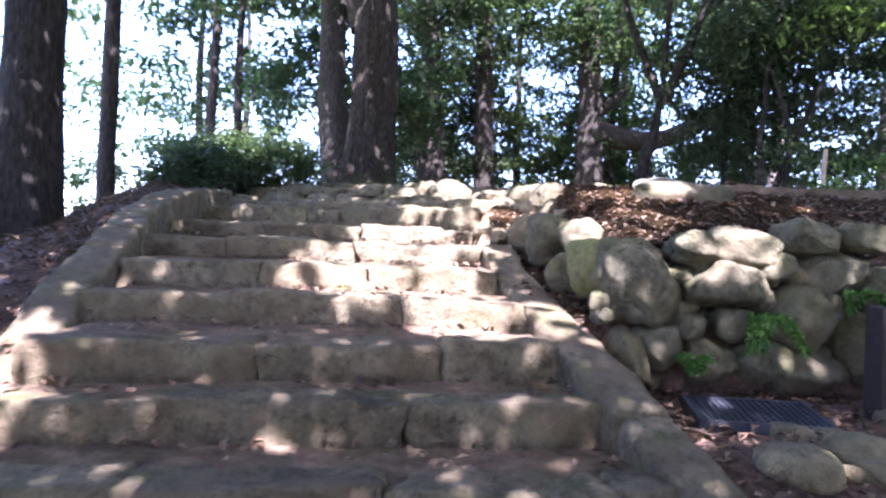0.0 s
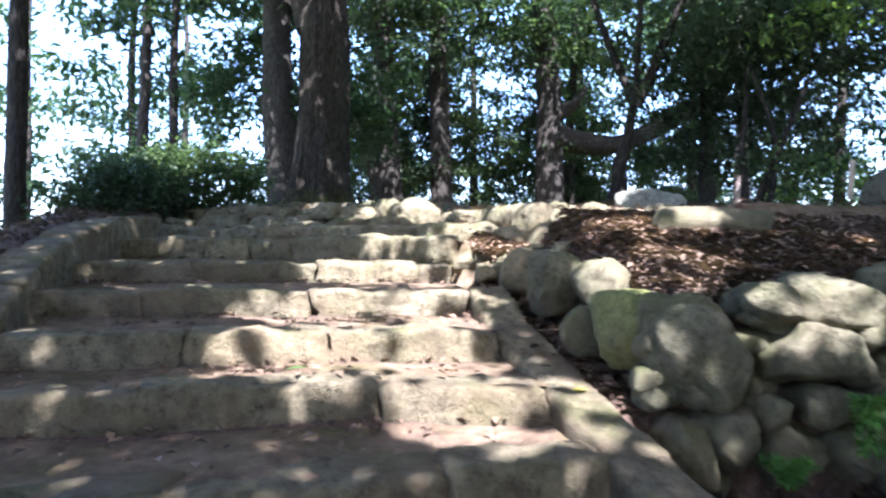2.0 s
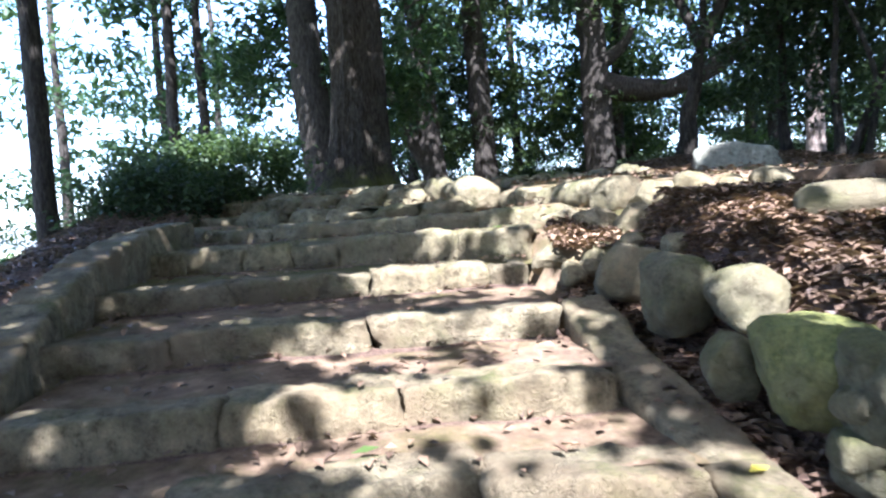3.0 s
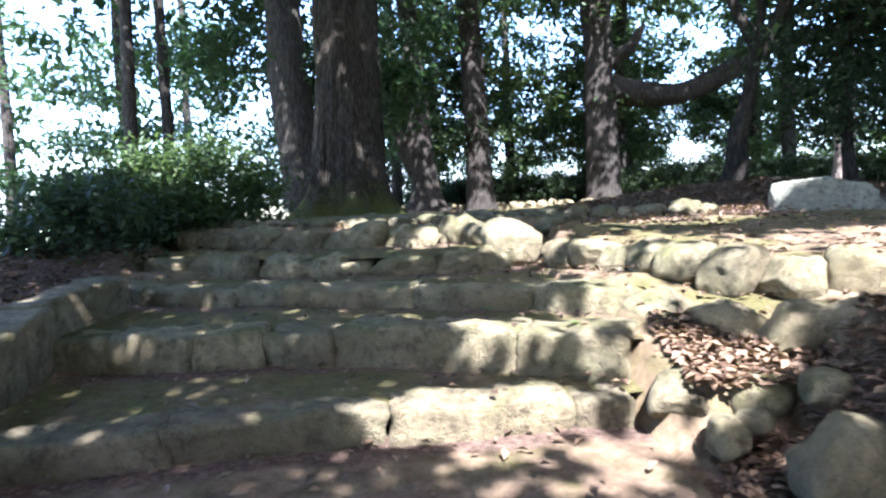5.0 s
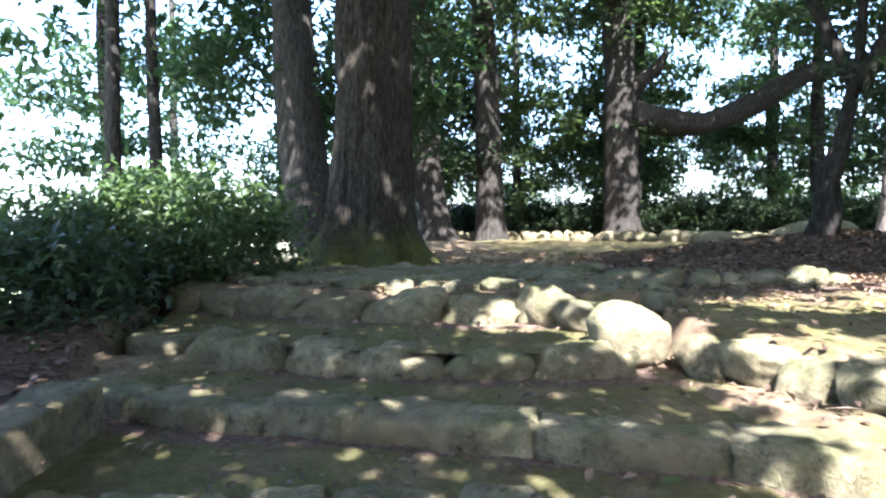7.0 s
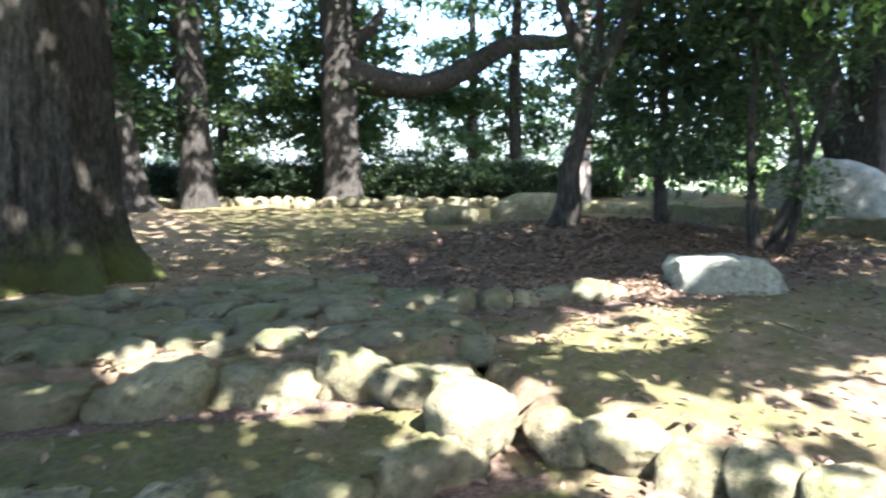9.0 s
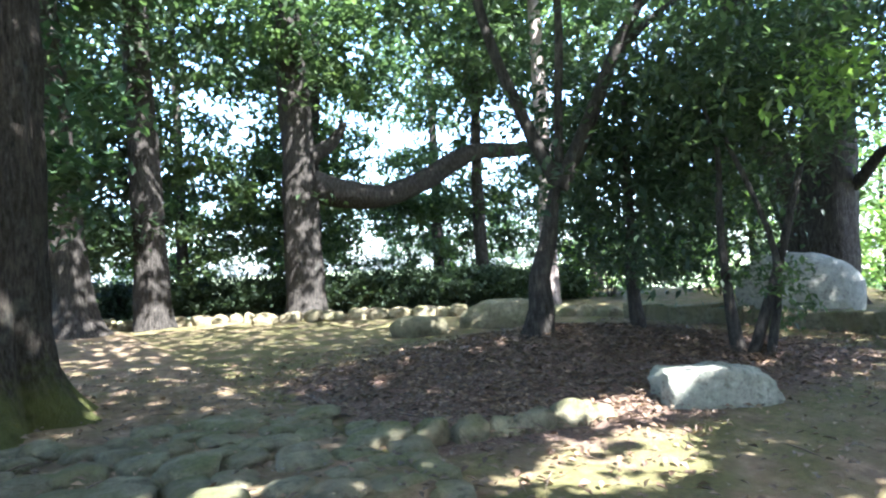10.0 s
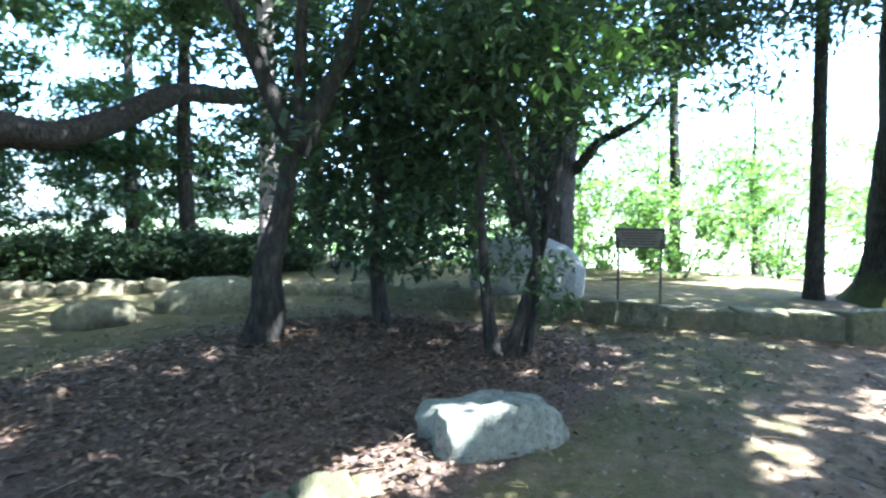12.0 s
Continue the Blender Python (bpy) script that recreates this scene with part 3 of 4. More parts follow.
stone_at("boulder", (0.95, 4.3, 1.58), (0.34, 0.4, 0.38), 15, M_MOSSY, wall, 3.0, 0.32, 8, 16, label="boulder covered in bright green moss")
for x, y, z, w in ((0.46, 6.27, 1.84, 0.25), (0.66, 6.36, 1.9, 0.14), (0.73, 6.18, 1.85, 0.2), (0.74, 5.66, 1.8, 0.3), (1.12, 6.08, 2.08, 0.2), (0.5, 5.98, 1.77, 0.16), (0.86, 5.98, 1.93, 0.15), (0.95, 5.5, 1.93, 0.17), (0.62, 6.02, 1.8, 0.11)):
    tagged(stone_at("loose_stone", (x, y, z), (w * 1.2, w, w * 0.85), rng.uniform(0, 90), M_ROUND, None, 3.6, 0.34, rng.randrange(9999), 12), "loose mossy stone on the leaf-strewn bank", "stone", "stones on the bank")
tagged(stone_at("long_stone", (1.75, 5.2, 2.08), (0.75, 0.3, 0.22), -12, M_WALLST, None, 5, 0.08, 15, 7), "long mossy stone set into the bank", "stone")
# rubble at the wall's foot
for i in range(34):
    x, y = rng.uniform(1.25, 2.7), rng.uniform(2.2, 3.7)
    if x < east(y) + 0.35 or (1.2 < x < 1.95 and 3.3 < y < 3.85):
        continue
    s = rng.uniform(0.1, 0.26)
    tagged(stone_at("rubble_stone", (x, y, height(x, y) + s * 0.12), (s * 1.3, s, s * 0.6), rng.uniform(0, 180), M_ROUND, None, 3, 0.16, rng.randrange(9999), 5), "flat rubble stone beside the drain", "stone", "rubble beside the drain")


def drain_grate():
    root = new("drain_grate")
    tagged(root, "dark steel drain grating set in the ground below the wall", "drain grate")
    root.matrix_world = pose(1.52, 3.5, 0.935, 4, 0, -8) @ Matrix.Diagonal((0.78, 0.78, 1, 1))
    def box(name, x, y, w, d, h=0.035):
        bm = bmesh.new()
        bmesh.ops.create_cube(bm, size=1, matrix=pose(x, y, 0) @ Matrix.Diagonal((w, d, h, 1)))
        part(name, bm, M_GRATE, root)
    for y in (-0.24, 0.24):
        box("frame_rail", 0, y, 0.74, 0.03, 0.045)
    for x in (-0.355, 0.355):
        box("frame_rail", x, 0, 0.03, 0.45, 0.045)
    for i in range(17):
        box("bar", -0.32 + i * 0.04, 0, 0.012, 0.45)
    for i in range(9):
        box("crossbar", 0, -0.2 + i * 0.05, 0.68, 0.014, 0.028)


drain_grate()


def boxed(name, size, m, mat, parent=None, label="", bevel=0.006):
    bm = bmesh.new()
    bmesh.ops.create_cube(bm, size=1, matrix=Matrix.Diagonal((*size, 1)))
    bmesh.ops.bevel(bm, geom=bm.edges[:], offset=bevel, segments=2, affect="EDGES")
    ob = part(name, bm, mat, parent, label)
    ob.matrix_local = m
    return ob


tagged(boxed("post", (0.15, 0.14, 0.6), pose(2.2, 3.6, 1.15), M_POST), "short dark post beside the stone wall", "post")
tagged(boxed("stake", (0.03, 0.03, 0.3), pose(3.35, 6.2, 2.5, 3, 2, 20), M_STAKE), "small pale wooden stake in the bank", "stake")

# ---- rocks on the terrace ----
rock = stone_at("rock", (3.04, 9.40, 2.50), (0.84, 0.46, 0.44), -32, M_PALE, None, 9.0, 0.34, 19, 12, (0, 0))
for v in rock.data.vertices:            # a wedge: broad and blunt at one end, sloping to a point at the other
    u = v.co.x / 0.42
    v.co.z *= 1 - 0.30 * max(0.0, u) ** 2 - 0.12 * max(0.0, -u)
    v.co.y *= 1 - 0.55 * max(0.0, u) ** 2 - 0.15 * max(0.0, -u) ** 2
    v.co.x += 0.09 * (v.co.z / 0.22) * (-1 if u > 0.3 else 0.35)
tagged(rock, "large wedge-shaped pale rock lying on the leaf mould", "rock")
tagged(stone_at("boulder", (8.6, 11.75, 2.85), (2.1, 1.0, 1.25), -56, M_GREYB, None, 2.5, 0.08, 23, 10), "tall rounded grey memorial boulder behind the kerb", "boulder")
tagged(stone_at("rock", (4.1, 15.3, 2.54), (0.95, 0.6, 0.42), -20, M_WALLST, None, 2.6, 0.1, 29, 7), "low rounded grey rock in shade", "rock")
tagged(stone_at("rock", (5.6, 15.2, 2.58), (1.3, 0.75, 0.6), -40, M_ROUND, None, 3.6, 0.1, 33, 7), "broad grey rock in shade", "rock")
tagged(stone_at("stone", (-2.7, 13.4, 2.55), (0.75, 0.5, 0.4), 20, M_PALE, None, 2.8, 0.12, 35, 7), "white sunlit stone beside the old tree", "stone")


def notice_sign():
    root = new("notice_sign")
    tagged(root, "small dark wooden notice sign on two thin posts", "sign")
    root.matrix_world = pose(8.95, 10.2, 2.5, 0, 0, -84)
    for x in (-0.29, 0.29):
        boxed("post", (0.03, 0.03, 1.05), pose(x, 0, 0.52), M_WOOD, root)
    boxed("board", (0.66, 0.03, 0.27), pose(0, 0, 0.95, 18), M_BOARD, root, "faded board with illegible writing")
    for x in (-0.325, 0.325):
        boxed("frame_strip", (0.025, 0.045, 0.29), pose(x, 0, 0.95, 18), M_WOOD, root)
    for z in (-0.135, 0.135):
        boxed("frame_strip", (0.63, 0.045, 0.025), pose(0, 0, 0.95, 18) @ pose(0, 0, z), M_WOOD, root)
    for i in range(5):
        boxed("writing_line", (0.5 - 0.06 * (i % 3), 0.004, 0.014), pose(0, 0, 0.95, 18) @ pose(-0.01, -0.017, 0.08 - i * 0.04), M_WOOD, root, bevel=0.001)


notice_sign()

# ---- trees ----
TREES = []          # roots, for the crowns


def tree(label, x, y, r, h, mat, seed, lean=(0, 0), flare=0.5, limbs=(), z=None, segs=16, ribs=5, name="tree"):
    root = new(name)
    zb = (height(x, y) if z is None else z) - 0.06
    tagged(root, label, "tree")
    root.location = (x, y, zb)
    rr = random.Random(seed)
    n = 5
    line = [(lean[0] * (i / n) + rr.uniform(-0.06, 0.06) * (i > 0), lean[1] * (i / n) + rr.uniform(-0.06, 0.06) * (i > 0), h * i / n) for i in range(n + 1)]
    tube("trunk", line, [r * (1 - 0.13 * i) for i in range(n + 1)], mat, root, segs, 0.07, seed, flare, ribs)
    for pts, r0, r1 in limbs:
        k = len(pts) - 1
        tube("limb", pts, [r0 + (r1 - r0) * i / k for i in range(k + 1)], mat, root, 10, 0.08, seed + 1)
    rec = {"root": root, "x": x, "y": y, "z": zb, "h": h, "mat": mat}
    TREES.append(rec)
    return rec


T_BIG = tree("huge old tree with dark furrowed bark and flared mossy roots", -1.42, 12.35, 0.435, 13, M_BARK, 1, (0.15, 0.1), 0.72, segs=128, ribs=7,
             limbs=[([(-0.1, 0, 3.2), (-0.7, 0.2, 5.5), (-1.3, 0.4, 8.5)], 0.3, 0.15)])
tree("tall dark trunk close behind the old tree", -2.35, 14.9, 0.36, 13, M_BARK2, 2, (-0.9, 0.3), 0.5, segs=20)
tree("dark leaning trunk with a forked foot", -0.25, 20.2, 0.34, 13, M_BARK2, 3, (-0.8, 0.3), 0.6, segs=16,
     limbs=[([(0.0, 0, 0.6), (-0.9, 0.1, 2.6), (-1.9, 0.2, 6.0)], 0.24, 0.14)])
tree("tall straight dark trunk lit at the foot", 1.2, 21.0, 0.36, 14, M_BARK2, 4, (-0.3, 0.2), 0.2)
T_LIMB = tree("large tree with one long limb sweeping sideways", 4.45, 20.9, 0.46, 14, M_BARK2, 5, (-0.3, 0.2), 0.18, segs=20,
              limbs=[([(0.2, 0, 3.15), (0.9, -0.1, 2.95), (1.9, -0.4, 2.85), (2.9, -0.8, 3.25), (4.0, -1.2, 3.9), (5.2, -1.5, 4.0), (6.6, -1.8, 4.2)], 0.36, 0.15),
                     ([(0.1, 0, 3.7), (0.7, -0.2, 4.1), (1.0, -0.3, 4.6)], 0.22, 0.08)])
T_FORK = tree("slender leaning tree that forks above the leaf mound", 3.35, 11.7, 0.15, 1.7, M_BARK2, 6, (0.28, -0.2), 0.18, z=2.72, segs=14,
              limbs=[([(0.27, -0.19, 1.6), (0.05, 0.1, 2.4), (-0.25, 0.3, 3.4), (-0.5, 0.5, 5.0)], 0.085, 0.04),
                     ([(0.27, -0.19, 1.6), (0.55, -0.4, 2.3), (0.85, -0.65, 3.2), (1.5, -1.1, 4.4)], 0.1, 0.04),
                     ([(0.27, -0.19, 1.65), (0.3, -0.2, 2.5), (0.35, -0.2, 3.6), (0.3, 0, 5.0)], 0.06, 0.03),
                     ([(0.8, -0.6, 3.0), (1.4, -0.7, 3.5), (2.2, -0.9, 4.0)], 0.05, 0.02)])
tree("pale peeling trunk behind the forked tree", 8.2, 16.8, 0.2, 11, M_BARKP, 7, (0.1, 0.1), 0.35)
tree("thin straight trunk behind the hedge", 9.3, 20.5, 0.19, 11, M_BARK2, 8, (-0.1, 0), 0.3)
tree("thin dark trunk behind the hedge", 5.6, 23.0, 0.2, 11, M_BARK2, 9, (0.2, 0), 0.3)
T_EAST = tree("massive dark twin-stemmed tree behind the boulder", 10.6, 12.4, 0.5, 12, M_BARK2, 10, (0.7, -0.4), 0.4, segs=20,
              limbs=[([(-0.1, 0.1, 0.9), (-0.5, 0.6, 3.0), (-0.9, 1.0, 6.5)], 0.36, 0.2), ([(0.2, -0.2, 1.9), (0.15, -0.6, 2.1), (0.0, -1.0, 2.5), (-0.2, -1.4, 2.6), (-0.3, -1.9, 2.85), (-0.45, -2.2, 3.2)], 0.12, 0.03)])
T_SLIM = tree("slim straight trunk beyond the kerb", 11.2, 8.15, 0.13, 10, M_BARK2, 11, (0.15, 0), 0.3)
tree("stout trunk with a flared foot beyond the kerb", 11.6, 7.05, 0.5, 12, M_BARK, 12, (0.1, 0), 0.6, segs=20)
tree("slender dark trunk behind the sign", 13.4, 13.2, 0.14, 9, M_BARK2, 13, (0.1, 0.1), 0.3)
T_WEST = tree("straight dark trunk on the slope beside the stairs", -4.03, 6.7, 0.29, 13, M_BARK2, 14, (0.1, 0.1), 0.4, segs=20)
tree("slim straight cedar trunk on the far slope", -5.4, 10.8, 0.15, 13, M_BARK2, 15, (0, 0.1), 0.3)
for i, (x, y, r) in enumerate(((-5.7, 16.0, 0.15), (-5.2, 16.4, 0.13), (-7.5, 20, 0.17), (-9.5, 15, 0.16), (-4.0, 22, 0.2), (-8.0, 26, 0.2), (-1.2, 27, 0.2), (2.6, 25, 0.16), (6.8, 26, 0.2), (10.8, 25, 0.2), (13, 20, 0.18), (15.5, 16.5, 0.17), (17, 11.5, 0.16), (-11, 21, 0.2), (-3.1, 17.5, 0.14))):
    tree("thin dark trunk in the wood behind", x, y, r, 12, M_BARK2, 30 + i, (random.uniform(-0.3, 0.3), 0.2), 0.3, segs=10)
# trunks out of view, which carry only leaves of the added shade canopy
for i, (x, y, r) in enumerate(((-5.5, 0.5, 0.3), (5.5, 1.0, 0.3), (-3.5, -5.0, 0.35), (3.5, -6.0, 0.35), (7.5, 5.0, 0.22))):
    tree("tall unseen trunk around the stairs, carrying overhead shade leaves", x, y, r, 13, M_BARK2, 60 + i, (0.2, 0.2), 0.4, segs=10)
T_EVER2 = tree("dense dark evergreen beside the leaf mound", 4.75, 11.5, 0.07, 3.2, M_BARK2, 24, (0.1, 0.1), 0.4, segs=8)
T_EVER = tree("small dense evergreen with several thin stems", 4.75, 10.3, 0.06, 2.6, M_BARK2, 20, (0.15, 0.3), 0.4, segs=8,
              limbs=[([(0.05, -0.1, 0), (0.35, -0.25, 0.9), (0.75, -0.3, 1.9)], 0.06, 0.03), ([(0.2, -0.2, 0), (0.3, -0.25, 1.0), (0.1, 0.1, 2.2)], 0.05, 0.02)])

# ---- foliage ----
rng = np.random.default_rng(11)


def crown(rec, centre, radius, count, per, spread, size, mat, name="crown", droop=0.35, wide=0.5, flat=0.55, hollow=0.0, keep=None):
    """A crown of leaf clumps round a point given from the tree's foot."""
    p = clumps(rng, centre, radius, count, per, spread, flat, hollow)
    if keep is not None:
        p = p[keep(p + np.array([rec["x"], rec["y"], rec["z"]]))]
    link(name, leaf_mesh(name, p, size, mat, rng, droop, wide), mat, rec["root"])


# evergreens by the mound
crown(T_EVER2, (0.1, 0.1, 2.0), (1.4, 1.25, 1.7), 105, 70, 0.24, 0.12, M_LEAFD)
crown(T_EVER, (0.6, 0.3, 2.8), (1.5, 1.3, 1.0), 42, 60, 0.24, 0.12, M_LEAFD)
crown(T_EVER, (1.2, 1.6, 2.9), (1.3, 1.2, 1.0), 20, 70, 0.24, 0.12, M_LEAFD, "side_foliage")
crown(T_EVER, (0.3, -0.1, 0.7), (0.5, 0.5, 0.5), 12, 40, 0.12, 0.09, M_LEAF, "lower_foliage")
crown(T_EVER2, (1.6, 1.0, 1.9), (1.7, 1.1, 1.8), 40, 70, 0.26, 0.13, M_LEAFD, "side_foliage")
crown(T_EVER2, (2.3, -0.5, 3.0), (1.5, 1.0, 0.9), 34, 70, 0.26, 0.13, M_LEAFD, "upper_foliage")
crown(T_EVER2, (2.9, 0.6, 2.6), (1.4, 1.2, 1.5), 34, 70, 0.26, 0.13, M_LEAFD, "side_foliage")
# the lighter leaf colour here stands in for sun on the front leaves
crown(T_EVER, (0.6, -0.6, 2.5), (1.3, 0.5, 0.5), 8, 45, 0.2, 0.12, M_LEAFL, "sunlit_tint_foliage")
# the forked tree's airy crown
crown(T_FORK, (0.4, -0.2, 4.6), (2.6, 2.4, 1.2), 44, 70, 0.3, 0.12, M_LEAF)
# hanging boughs of the eastern tree
crown(T_EAST, (-1.2, -0.6, 5.0), (2.4, 2.6, 1.6), 24, 80, 0.32, 0.14, M_LEAFD)
crown(T_EAST, (-0.7, -2.4, 3.7), (1.7, 1.7, 0.9), 34, 80, 0.28, 0.14, M_LEAFD, "bough_foliage")
crown(T_EVER, (1.0, -0.1, 3.5), (1.4, 1.2, 0.7), 8, 60, 0.26, 0.13, M_LEAF, "upper_foliage")

crown(T_EVER, (1.9, 0.7, 3.2), (1.2, 1.2, 0.8), 22, 70, 0.24, 0.12, M_LEAFD, "side_foliage")
crown(T_SLIM, (-0.2, 1.4, 4.7), (1.9, 2.4, 1.2), 62, 75, 0.3, 0.14, M_LEAFD, "bough_foliage")
crown(T_EAST, (0.5, -4.5, 5.7), (2.0, 2.0, 1.2), 46, 80, 0.3, 0.15, M_LEAFD, "bough_foliage")

# crowns in the wood
for i, rec in enumerate(TREES):
    if rec["h"] < 5:
        continue
    mat = M_CONIF if rec["x"] < -2 else (M_LEAF, M_LEAFD, M_LEAFD, M_LEAF)[i % 4]
    east_side = rec["x"] > 10 and rec["y"] < 14
    n = 26 if east_side else (24 if rec["x"] < -3 else 50)
    if rec["y"] > 8:
        crown(rec, (0, 0.9, 7.0), (2.7, 2.5, 3.0), int(n * 0.85), 90, 0.34, 0.24, mat)
    if rec["y"] > 13 and rec["mat"] is not M_BARKP:
        crown(rec, (0, 1.7, 3.0), (2.4, 1.8, 2.3), 14 if rec["x"] < -3 else 50, 100, 0.28, 0.2, mat, "lower_foliage", flat=0.5)


def shrub(label, x, y, radius, count, per, size, mat, z=None, name="shrub", stems=6):
    root = new(name)
    zb = height(x, y) if z is None else z
    root.location = (x, y, zb)
    tagged(root, label, name)
    r = random.Random(int(abs(x * 37 + y * 11)))
    for i in range(stems):
        a = r.uniform(0, 6.28)
        tube("stem", [(0.08 * math.cos(a), 0.08 * math.sin(a), -0.05), (radius[0] * 0.3 * math.cos(a), radius[1] * 0.3 * math.sin(a), radius[2] * 0.6), (radius[0] * 0.6 * math.cos(a), radius[1] * 0.6 * math.sin(a), radius[2] * 1.2)], [0.022, 0.016, 0.008], M_BARK2, root, 6)
    p = clumps(rng, (0, 0, radius[2] * 0.95), radius, count, per, 0.13 * max(1, radius[0]), 0.6, 0.35)
    p = p[p[:, 2] > 0.02]
    link("foliage", leaf_mesh("foliage", p, size, mat, rng, 0.1, 0.5), mat, root)
    return root


shrub("rounded evergreen shrub beside the top of the stairs", -2.95, 10.9, (1.0, 0.8, 0.55), 170, 50, 0.085, M_LEAF, 2.3)
shrub("rounded evergreen shrub beside the top of the stairs", -3.65, 10.5, (0.75, 0.75, 0.5), 140, 50, 0.085, M_LEAFD, 2.15)
shrub("rounded evergreen shrub beside the top of the stairs", -3.45, 9.45, (0.6, 0.62, 0.44), 110, 45, 0.085, M_LEAFD, 2.05)

# clipped hedge behind the far row
hedge_line = [Vector((-0.2, 25.0, 0)), Vector((1.5, 24.2, 0)), Vector((4.6, 22.2, 0)), Vector((7.6, 19.8, 0)), Vector((9.6, 17.6, 0))]
for i in range(12):
    p, a = along(hedge_line, length(hedge_line) * (i + 0.5) / 12)
    shrub("clipped dark green hedge behind the row of white stones", p.x, p.y, (0.95, 0.65, 0.46), 130, 45, 0.12, M_LEAFD, 2.45, "hedge_plant", 4)
# light green growth in the sun beyond the kerb
for i, (x, y, h) in enumerate(((17.0, 9.6, 4.2), (19.5, 12.5, 5.0), (16.0, 13.6, 4.4), (20.5, 7.0, 4.6), (22.5, 10.0, 5.4))):
    rec = tree("young light green tree in full sun beyond the kerb", x, y, 0.09, h, M_BARK2, 90 + i, (0.3, 0.2), 0.3, segs=8)
    crown(rec, (0.1, 0.1, h * 0.72), (1.7, 1.7, 1.6), 34, 60, 0.3, 0.17, M_LEAFL)
for x, y, s in ((13, 10.5, 1.1), (15.5, 9.0, 1.5), (14.5, 12.5, 1.4), (12.2, 15.5, 1.5), (10.8, 17.5, 1.3), (17, 14, 1.8), (19, 8, 1.8), (20, 11, 2.4), (21, 5, 2.4), (18.5, 2.5, 2.2), (23, 8, 2.8), (16.5, 6, 1.3)):
    shrub("light green bush in full sun beyond the kerb", x, y, (s, s, s * 0.8), 45, 45, 0.16, M_LEAFL, None, "bush", 5)
for i in range(26):
    a = math.pi * (0.16 + 0.62 * i / 25)
    x, y = 3 + (22 + 5 * (i % 2)) * math.cos(a), 9 + (18 + 4 * (i % 2)) * math.sin(a)
    shrub("dense understorey bush in the wood behind", x, y, (1.7, 1.6, 1.9), 46, 90, 0.16, (M_LEAF, M_LEAFD, M_LEAFL)[i % 3], None, "bush", 5)

# unseen dense trees added to the south, to hold back light from the open sky
for i in range(20):
    a = math.pi * (0.93 + 1.14 * i / 21)
    x, y = 0.5 + 13.0 * math.cos(a), 2.5 + 11.0 * math.sin(a)
    rec = tree("unseen leafy tree added below the stairs to block sky light", x, y, 0.2, 9, M_BARK2, 200 + i, (0.2, 0.1), 0.3, segs=8)
    crown(rec, (0, 0, 4.6), (2.4, 2.4, 5.0), 42, 90, 0.5, 0.28, M_LEAFD)

# ---- high leaf canopy added, mostly out of view, to shade all but chosen sun patches ----
GAPS = [  # where a sun patch is wanted on the ground, and the gap's radii
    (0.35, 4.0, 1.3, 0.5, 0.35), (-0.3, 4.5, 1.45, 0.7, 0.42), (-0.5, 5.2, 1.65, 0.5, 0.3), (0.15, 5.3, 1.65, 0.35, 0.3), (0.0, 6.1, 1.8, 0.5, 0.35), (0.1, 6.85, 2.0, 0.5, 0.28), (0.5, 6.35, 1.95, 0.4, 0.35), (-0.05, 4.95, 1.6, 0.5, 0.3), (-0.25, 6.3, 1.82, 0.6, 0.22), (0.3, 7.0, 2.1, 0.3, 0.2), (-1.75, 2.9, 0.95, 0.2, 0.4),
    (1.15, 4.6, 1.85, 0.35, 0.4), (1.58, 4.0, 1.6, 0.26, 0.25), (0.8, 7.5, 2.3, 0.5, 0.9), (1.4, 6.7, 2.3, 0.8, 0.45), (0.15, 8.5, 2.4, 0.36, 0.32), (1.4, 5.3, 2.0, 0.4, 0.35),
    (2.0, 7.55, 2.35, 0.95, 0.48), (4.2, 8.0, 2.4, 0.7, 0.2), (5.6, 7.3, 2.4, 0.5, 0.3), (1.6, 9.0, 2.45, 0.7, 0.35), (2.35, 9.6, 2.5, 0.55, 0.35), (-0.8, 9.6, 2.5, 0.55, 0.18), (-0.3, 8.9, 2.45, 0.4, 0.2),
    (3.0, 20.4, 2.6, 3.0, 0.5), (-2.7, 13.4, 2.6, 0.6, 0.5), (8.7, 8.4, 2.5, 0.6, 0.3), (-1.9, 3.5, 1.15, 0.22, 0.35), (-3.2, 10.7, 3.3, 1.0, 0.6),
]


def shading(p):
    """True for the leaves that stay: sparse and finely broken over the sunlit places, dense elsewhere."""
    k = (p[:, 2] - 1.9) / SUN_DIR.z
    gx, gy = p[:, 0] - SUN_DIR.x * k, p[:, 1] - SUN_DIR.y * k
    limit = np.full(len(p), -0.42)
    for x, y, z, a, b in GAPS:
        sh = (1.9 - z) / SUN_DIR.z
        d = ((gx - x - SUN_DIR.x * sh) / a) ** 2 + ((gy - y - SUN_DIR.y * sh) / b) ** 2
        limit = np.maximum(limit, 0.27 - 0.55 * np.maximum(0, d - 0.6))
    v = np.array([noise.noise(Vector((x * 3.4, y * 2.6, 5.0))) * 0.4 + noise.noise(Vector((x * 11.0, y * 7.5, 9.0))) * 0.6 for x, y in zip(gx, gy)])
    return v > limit


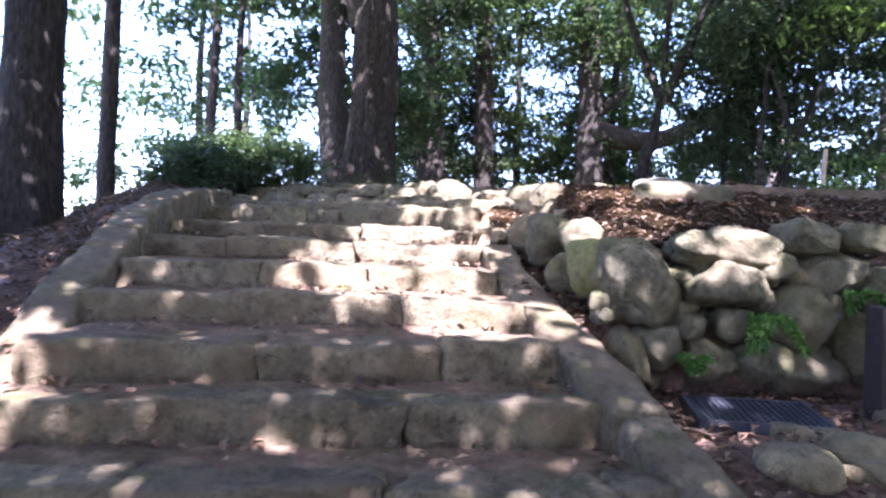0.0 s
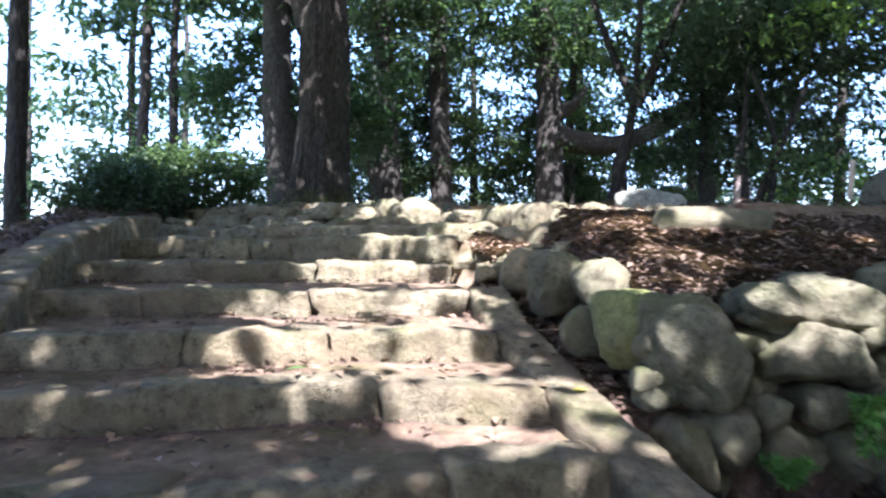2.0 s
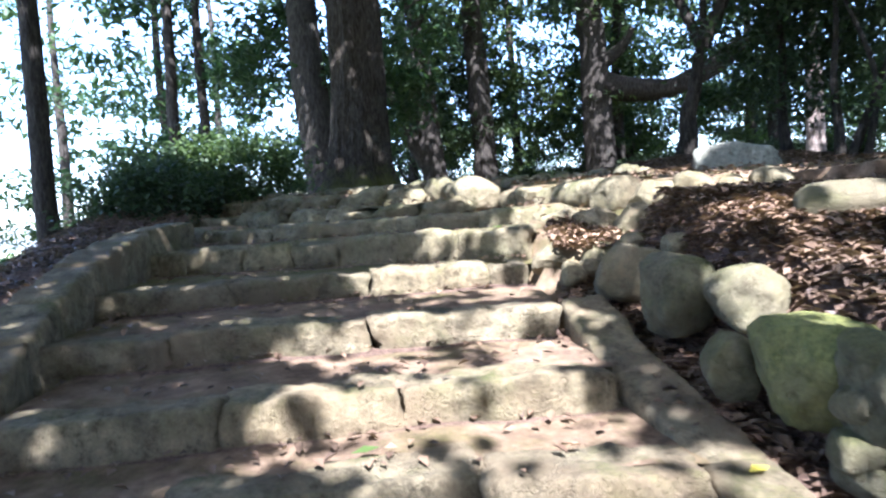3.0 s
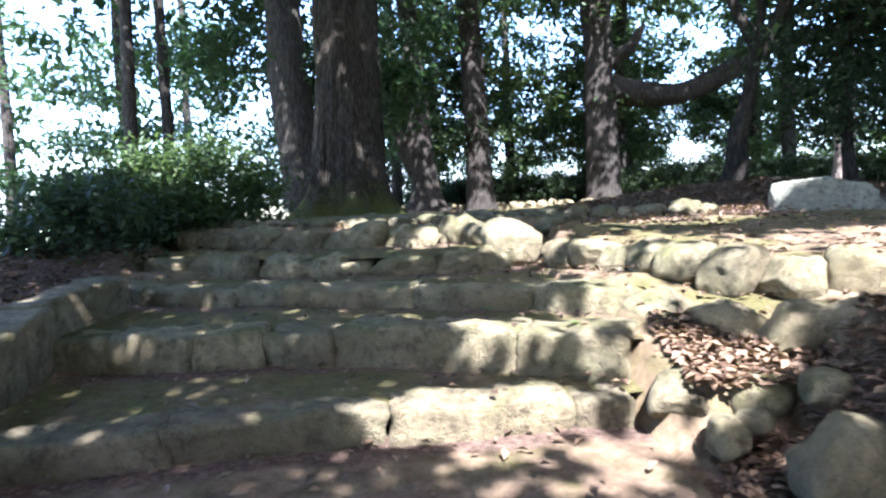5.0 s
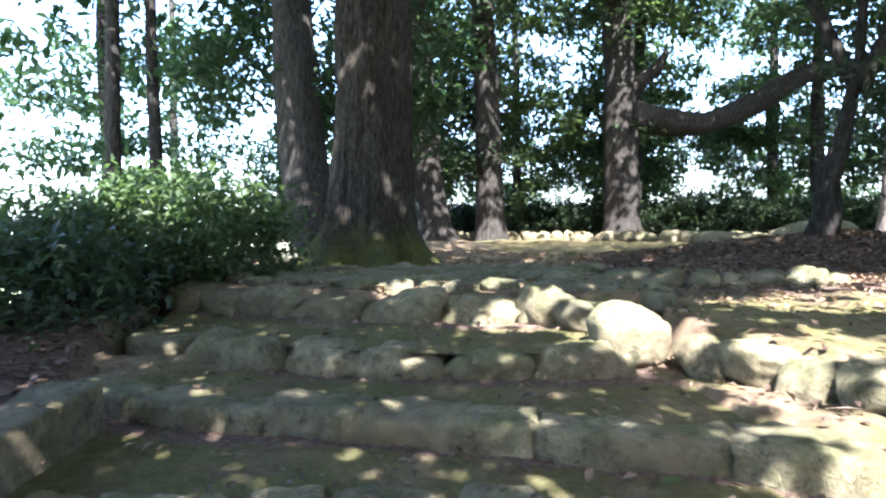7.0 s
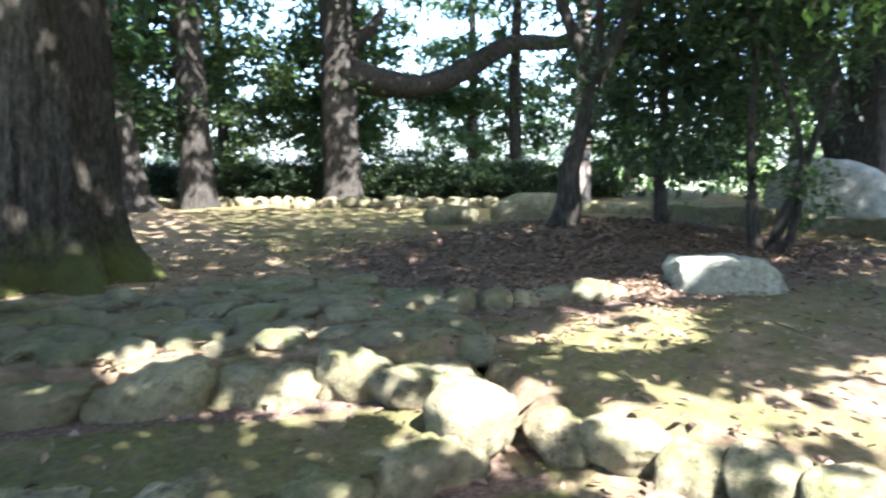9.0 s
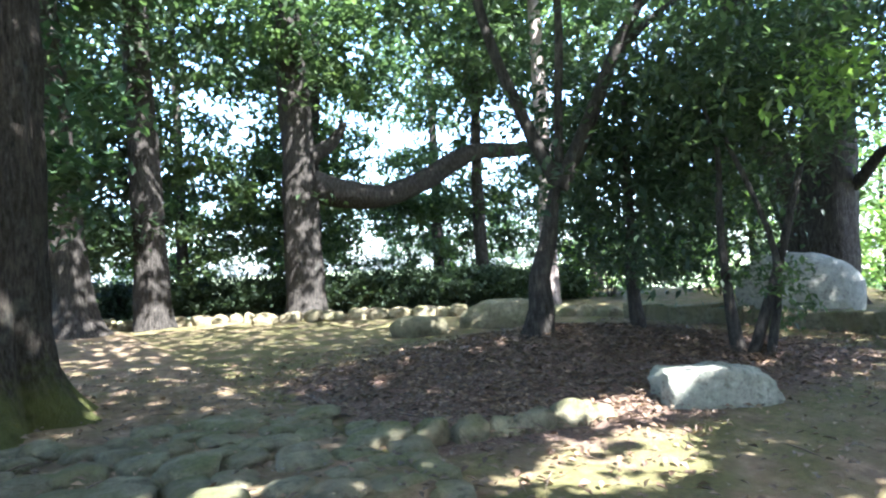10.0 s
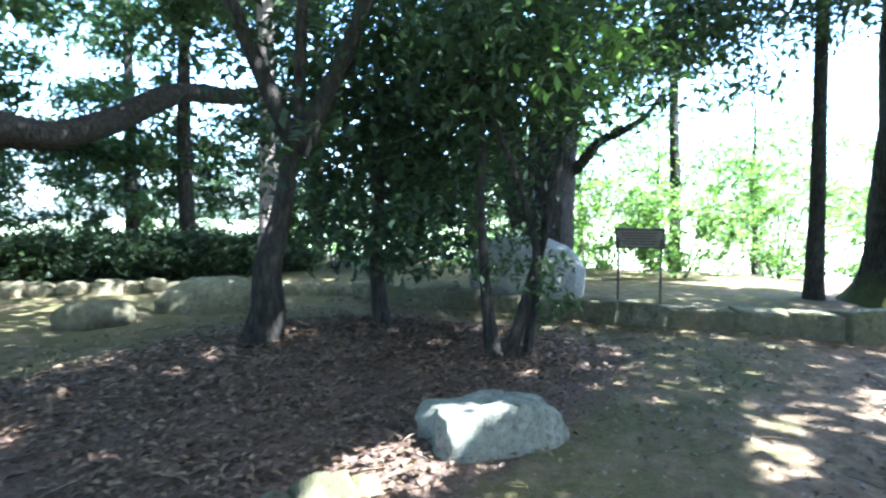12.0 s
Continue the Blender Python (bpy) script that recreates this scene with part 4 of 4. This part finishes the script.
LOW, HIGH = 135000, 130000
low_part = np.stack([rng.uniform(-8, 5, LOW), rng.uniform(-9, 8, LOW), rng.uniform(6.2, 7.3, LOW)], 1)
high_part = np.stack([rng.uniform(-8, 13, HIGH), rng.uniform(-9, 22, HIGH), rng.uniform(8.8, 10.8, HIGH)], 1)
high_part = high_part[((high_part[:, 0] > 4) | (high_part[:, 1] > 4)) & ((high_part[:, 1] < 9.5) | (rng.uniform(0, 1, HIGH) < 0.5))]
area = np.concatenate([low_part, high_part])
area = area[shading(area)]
foot = np.array([(r["x"], r["y"]) for r in TREES if r["h"] > 5])
tall = [r for r in TREES if r["h"] > 5]
owner = ((area[:, None, :2] - foot[None]) ** 2).sum(2).argmin(1)
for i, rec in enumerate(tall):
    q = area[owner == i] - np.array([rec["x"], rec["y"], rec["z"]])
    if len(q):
        link("shade_crown", leaf_mesh("shade_crown", q, np.where(q[:, 2] + rec["z"] < 8, 0.155, 0.235), M_LEAF, rng, 0.1, 0.7, 0.15), M_LEAF, rec["root"])

# ---- litter and small plants ----
def litter(name, label, pts, size, mat):
    ob = link(name, leaf_mesh(name, pts, size, mat, rng, 0.0, 0.55, 0.35, 0.25), mat)
    return tagged(ob, label, "fallen leaves", kind="stuff")


pts = []
r = random.Random(99)
while len(pts) < 42000:
    x, y = r.uniform(-4.5, 8), r.uniform(1.5, 14.5)
    if r.random() > max(0.12, cover(x, y)[0] ** 2):
        continue
    if west(y) < x < east(y) + 0.05 and y < 9:
        continue
    pts.append((x, y, height(x, y) + r.uniform(0.005, 0.04)))
litter("fallen_leaves", "dry brown fallen leaves strewn over bank and mound", np.array(pts), 0.055, M_DEAD)
tagged(link("twigs", leaf_mesh("twigs", np.array(pts[::34]) + np.array([0, 0, 0.02]), 0.2, M_TWIG, rng, 0.0, 0.035, 0.1, 0.12), M_TWIG), "thin dry twigs scattered over the leaf mould", "twigs", kind="stuff")
pts = []
for k in range(3, len(STEPS) - 1):
    z, line = STEPS[k]
    for i in range(95):
        x = r.uniform(line[0][0], line[-1][0])
        a, b = edge_at(line, x), edge_at(STEPS[k + 1][1], x)
        u = 1 - r.random() ** 2 * 0.75 if r.random() < 0.7 else r.random()
        y = a + (b - a) * u - 0.02
        pts.append((x, y, z + 0.025))
litter("fallen_leaves", "dry brown leaves lying on the earth treads", np.array(pts), 0.05, M_DEAD)
pts = []
while len(pts) < 13000:
    x, y = r.uniform(0.35, 2.6), r.uniform(4.2, 7.0)
    if x < east(y) + 0.1 or y > 6.95 - 0.35 * x:
        continue
    pts.append((x, y, height(x, y) + r.uniform(0.005, 0.05)))
litter("fallen_leaves", "deep drift of brown leaves on the bank beside the stairs", np.array(pts), 0.055, M_DEAD)
for x, y, z in ((-0.55, 4.36, 1.40), (0.15, 6.75, 2.06), (-0.2, 7.2, 2.07)):
    tagged(link("green_leaf", leaf_mesh("green_leaf", np.array([(0.0, 0.0, 0.0)]), 0.11, M_LEAFL, rng, 0, 0.5, 0.1, 0.06), M_LEAFL), "fresh green leaf lying on an earth tread", "leaf").location = (x, y, z)
tagged(link("yellow_leaf", leaf_mesh("yellow_leaf", np.array([(0.0, 0.0, 0.0)]), 0.13, M_YELLOW, rng, 0, 0.5, 0.1, 0.04), M_YELLOW), "yellow fallen leaf on the kerb", "leaf").location = (0.66, 4.12, 1.345)


def fern(x, y, z, n, l, seed, label):
    root = new("fern")
    root.location = (x, y, z)
    tagged(root, label, "fern")
    r = random.Random(seed)
    for i in range(n):
        a = r.uniform(-2.6, -0.5)
        c = []
        for j in range(26):
            u = j / 25
            d = Vector((math.cos(a) * l * u * 0.8, math.sin(a) * l * u * 0.6, l * (0.35 * u - 0.95 * u * u)))
            sd = Vector((-math.sin(a), math.cos(a), 0))
            w = 0.10 * (1 - u) + 0.015
            for s in (-1, 1):
                for q in (0.35, 0.75):
                    c.append(tuple(d + sd * w * s * q))
        link("frond", leaf_mesh("frond", np.array(c), 0.055, M_FERN, rng, 0.5, 0.4, 0.1), M_FERN, root)


fern(1.72, 3.8, 1.36, 4, 0.27, 1, "bright green fern hanging from the wall")
fern(2.2, 3.8, 1.5, 3, 0.16, 2, "small green fern growing between the wall stones")
fern(1.33, 3.75, 1.15, 3, 0.1, 3, "tiny green fern growing between the wall stones")
fern(1.75, 3.05, 0.9, 4, 0.22, 4, "small green weed beside the drain")
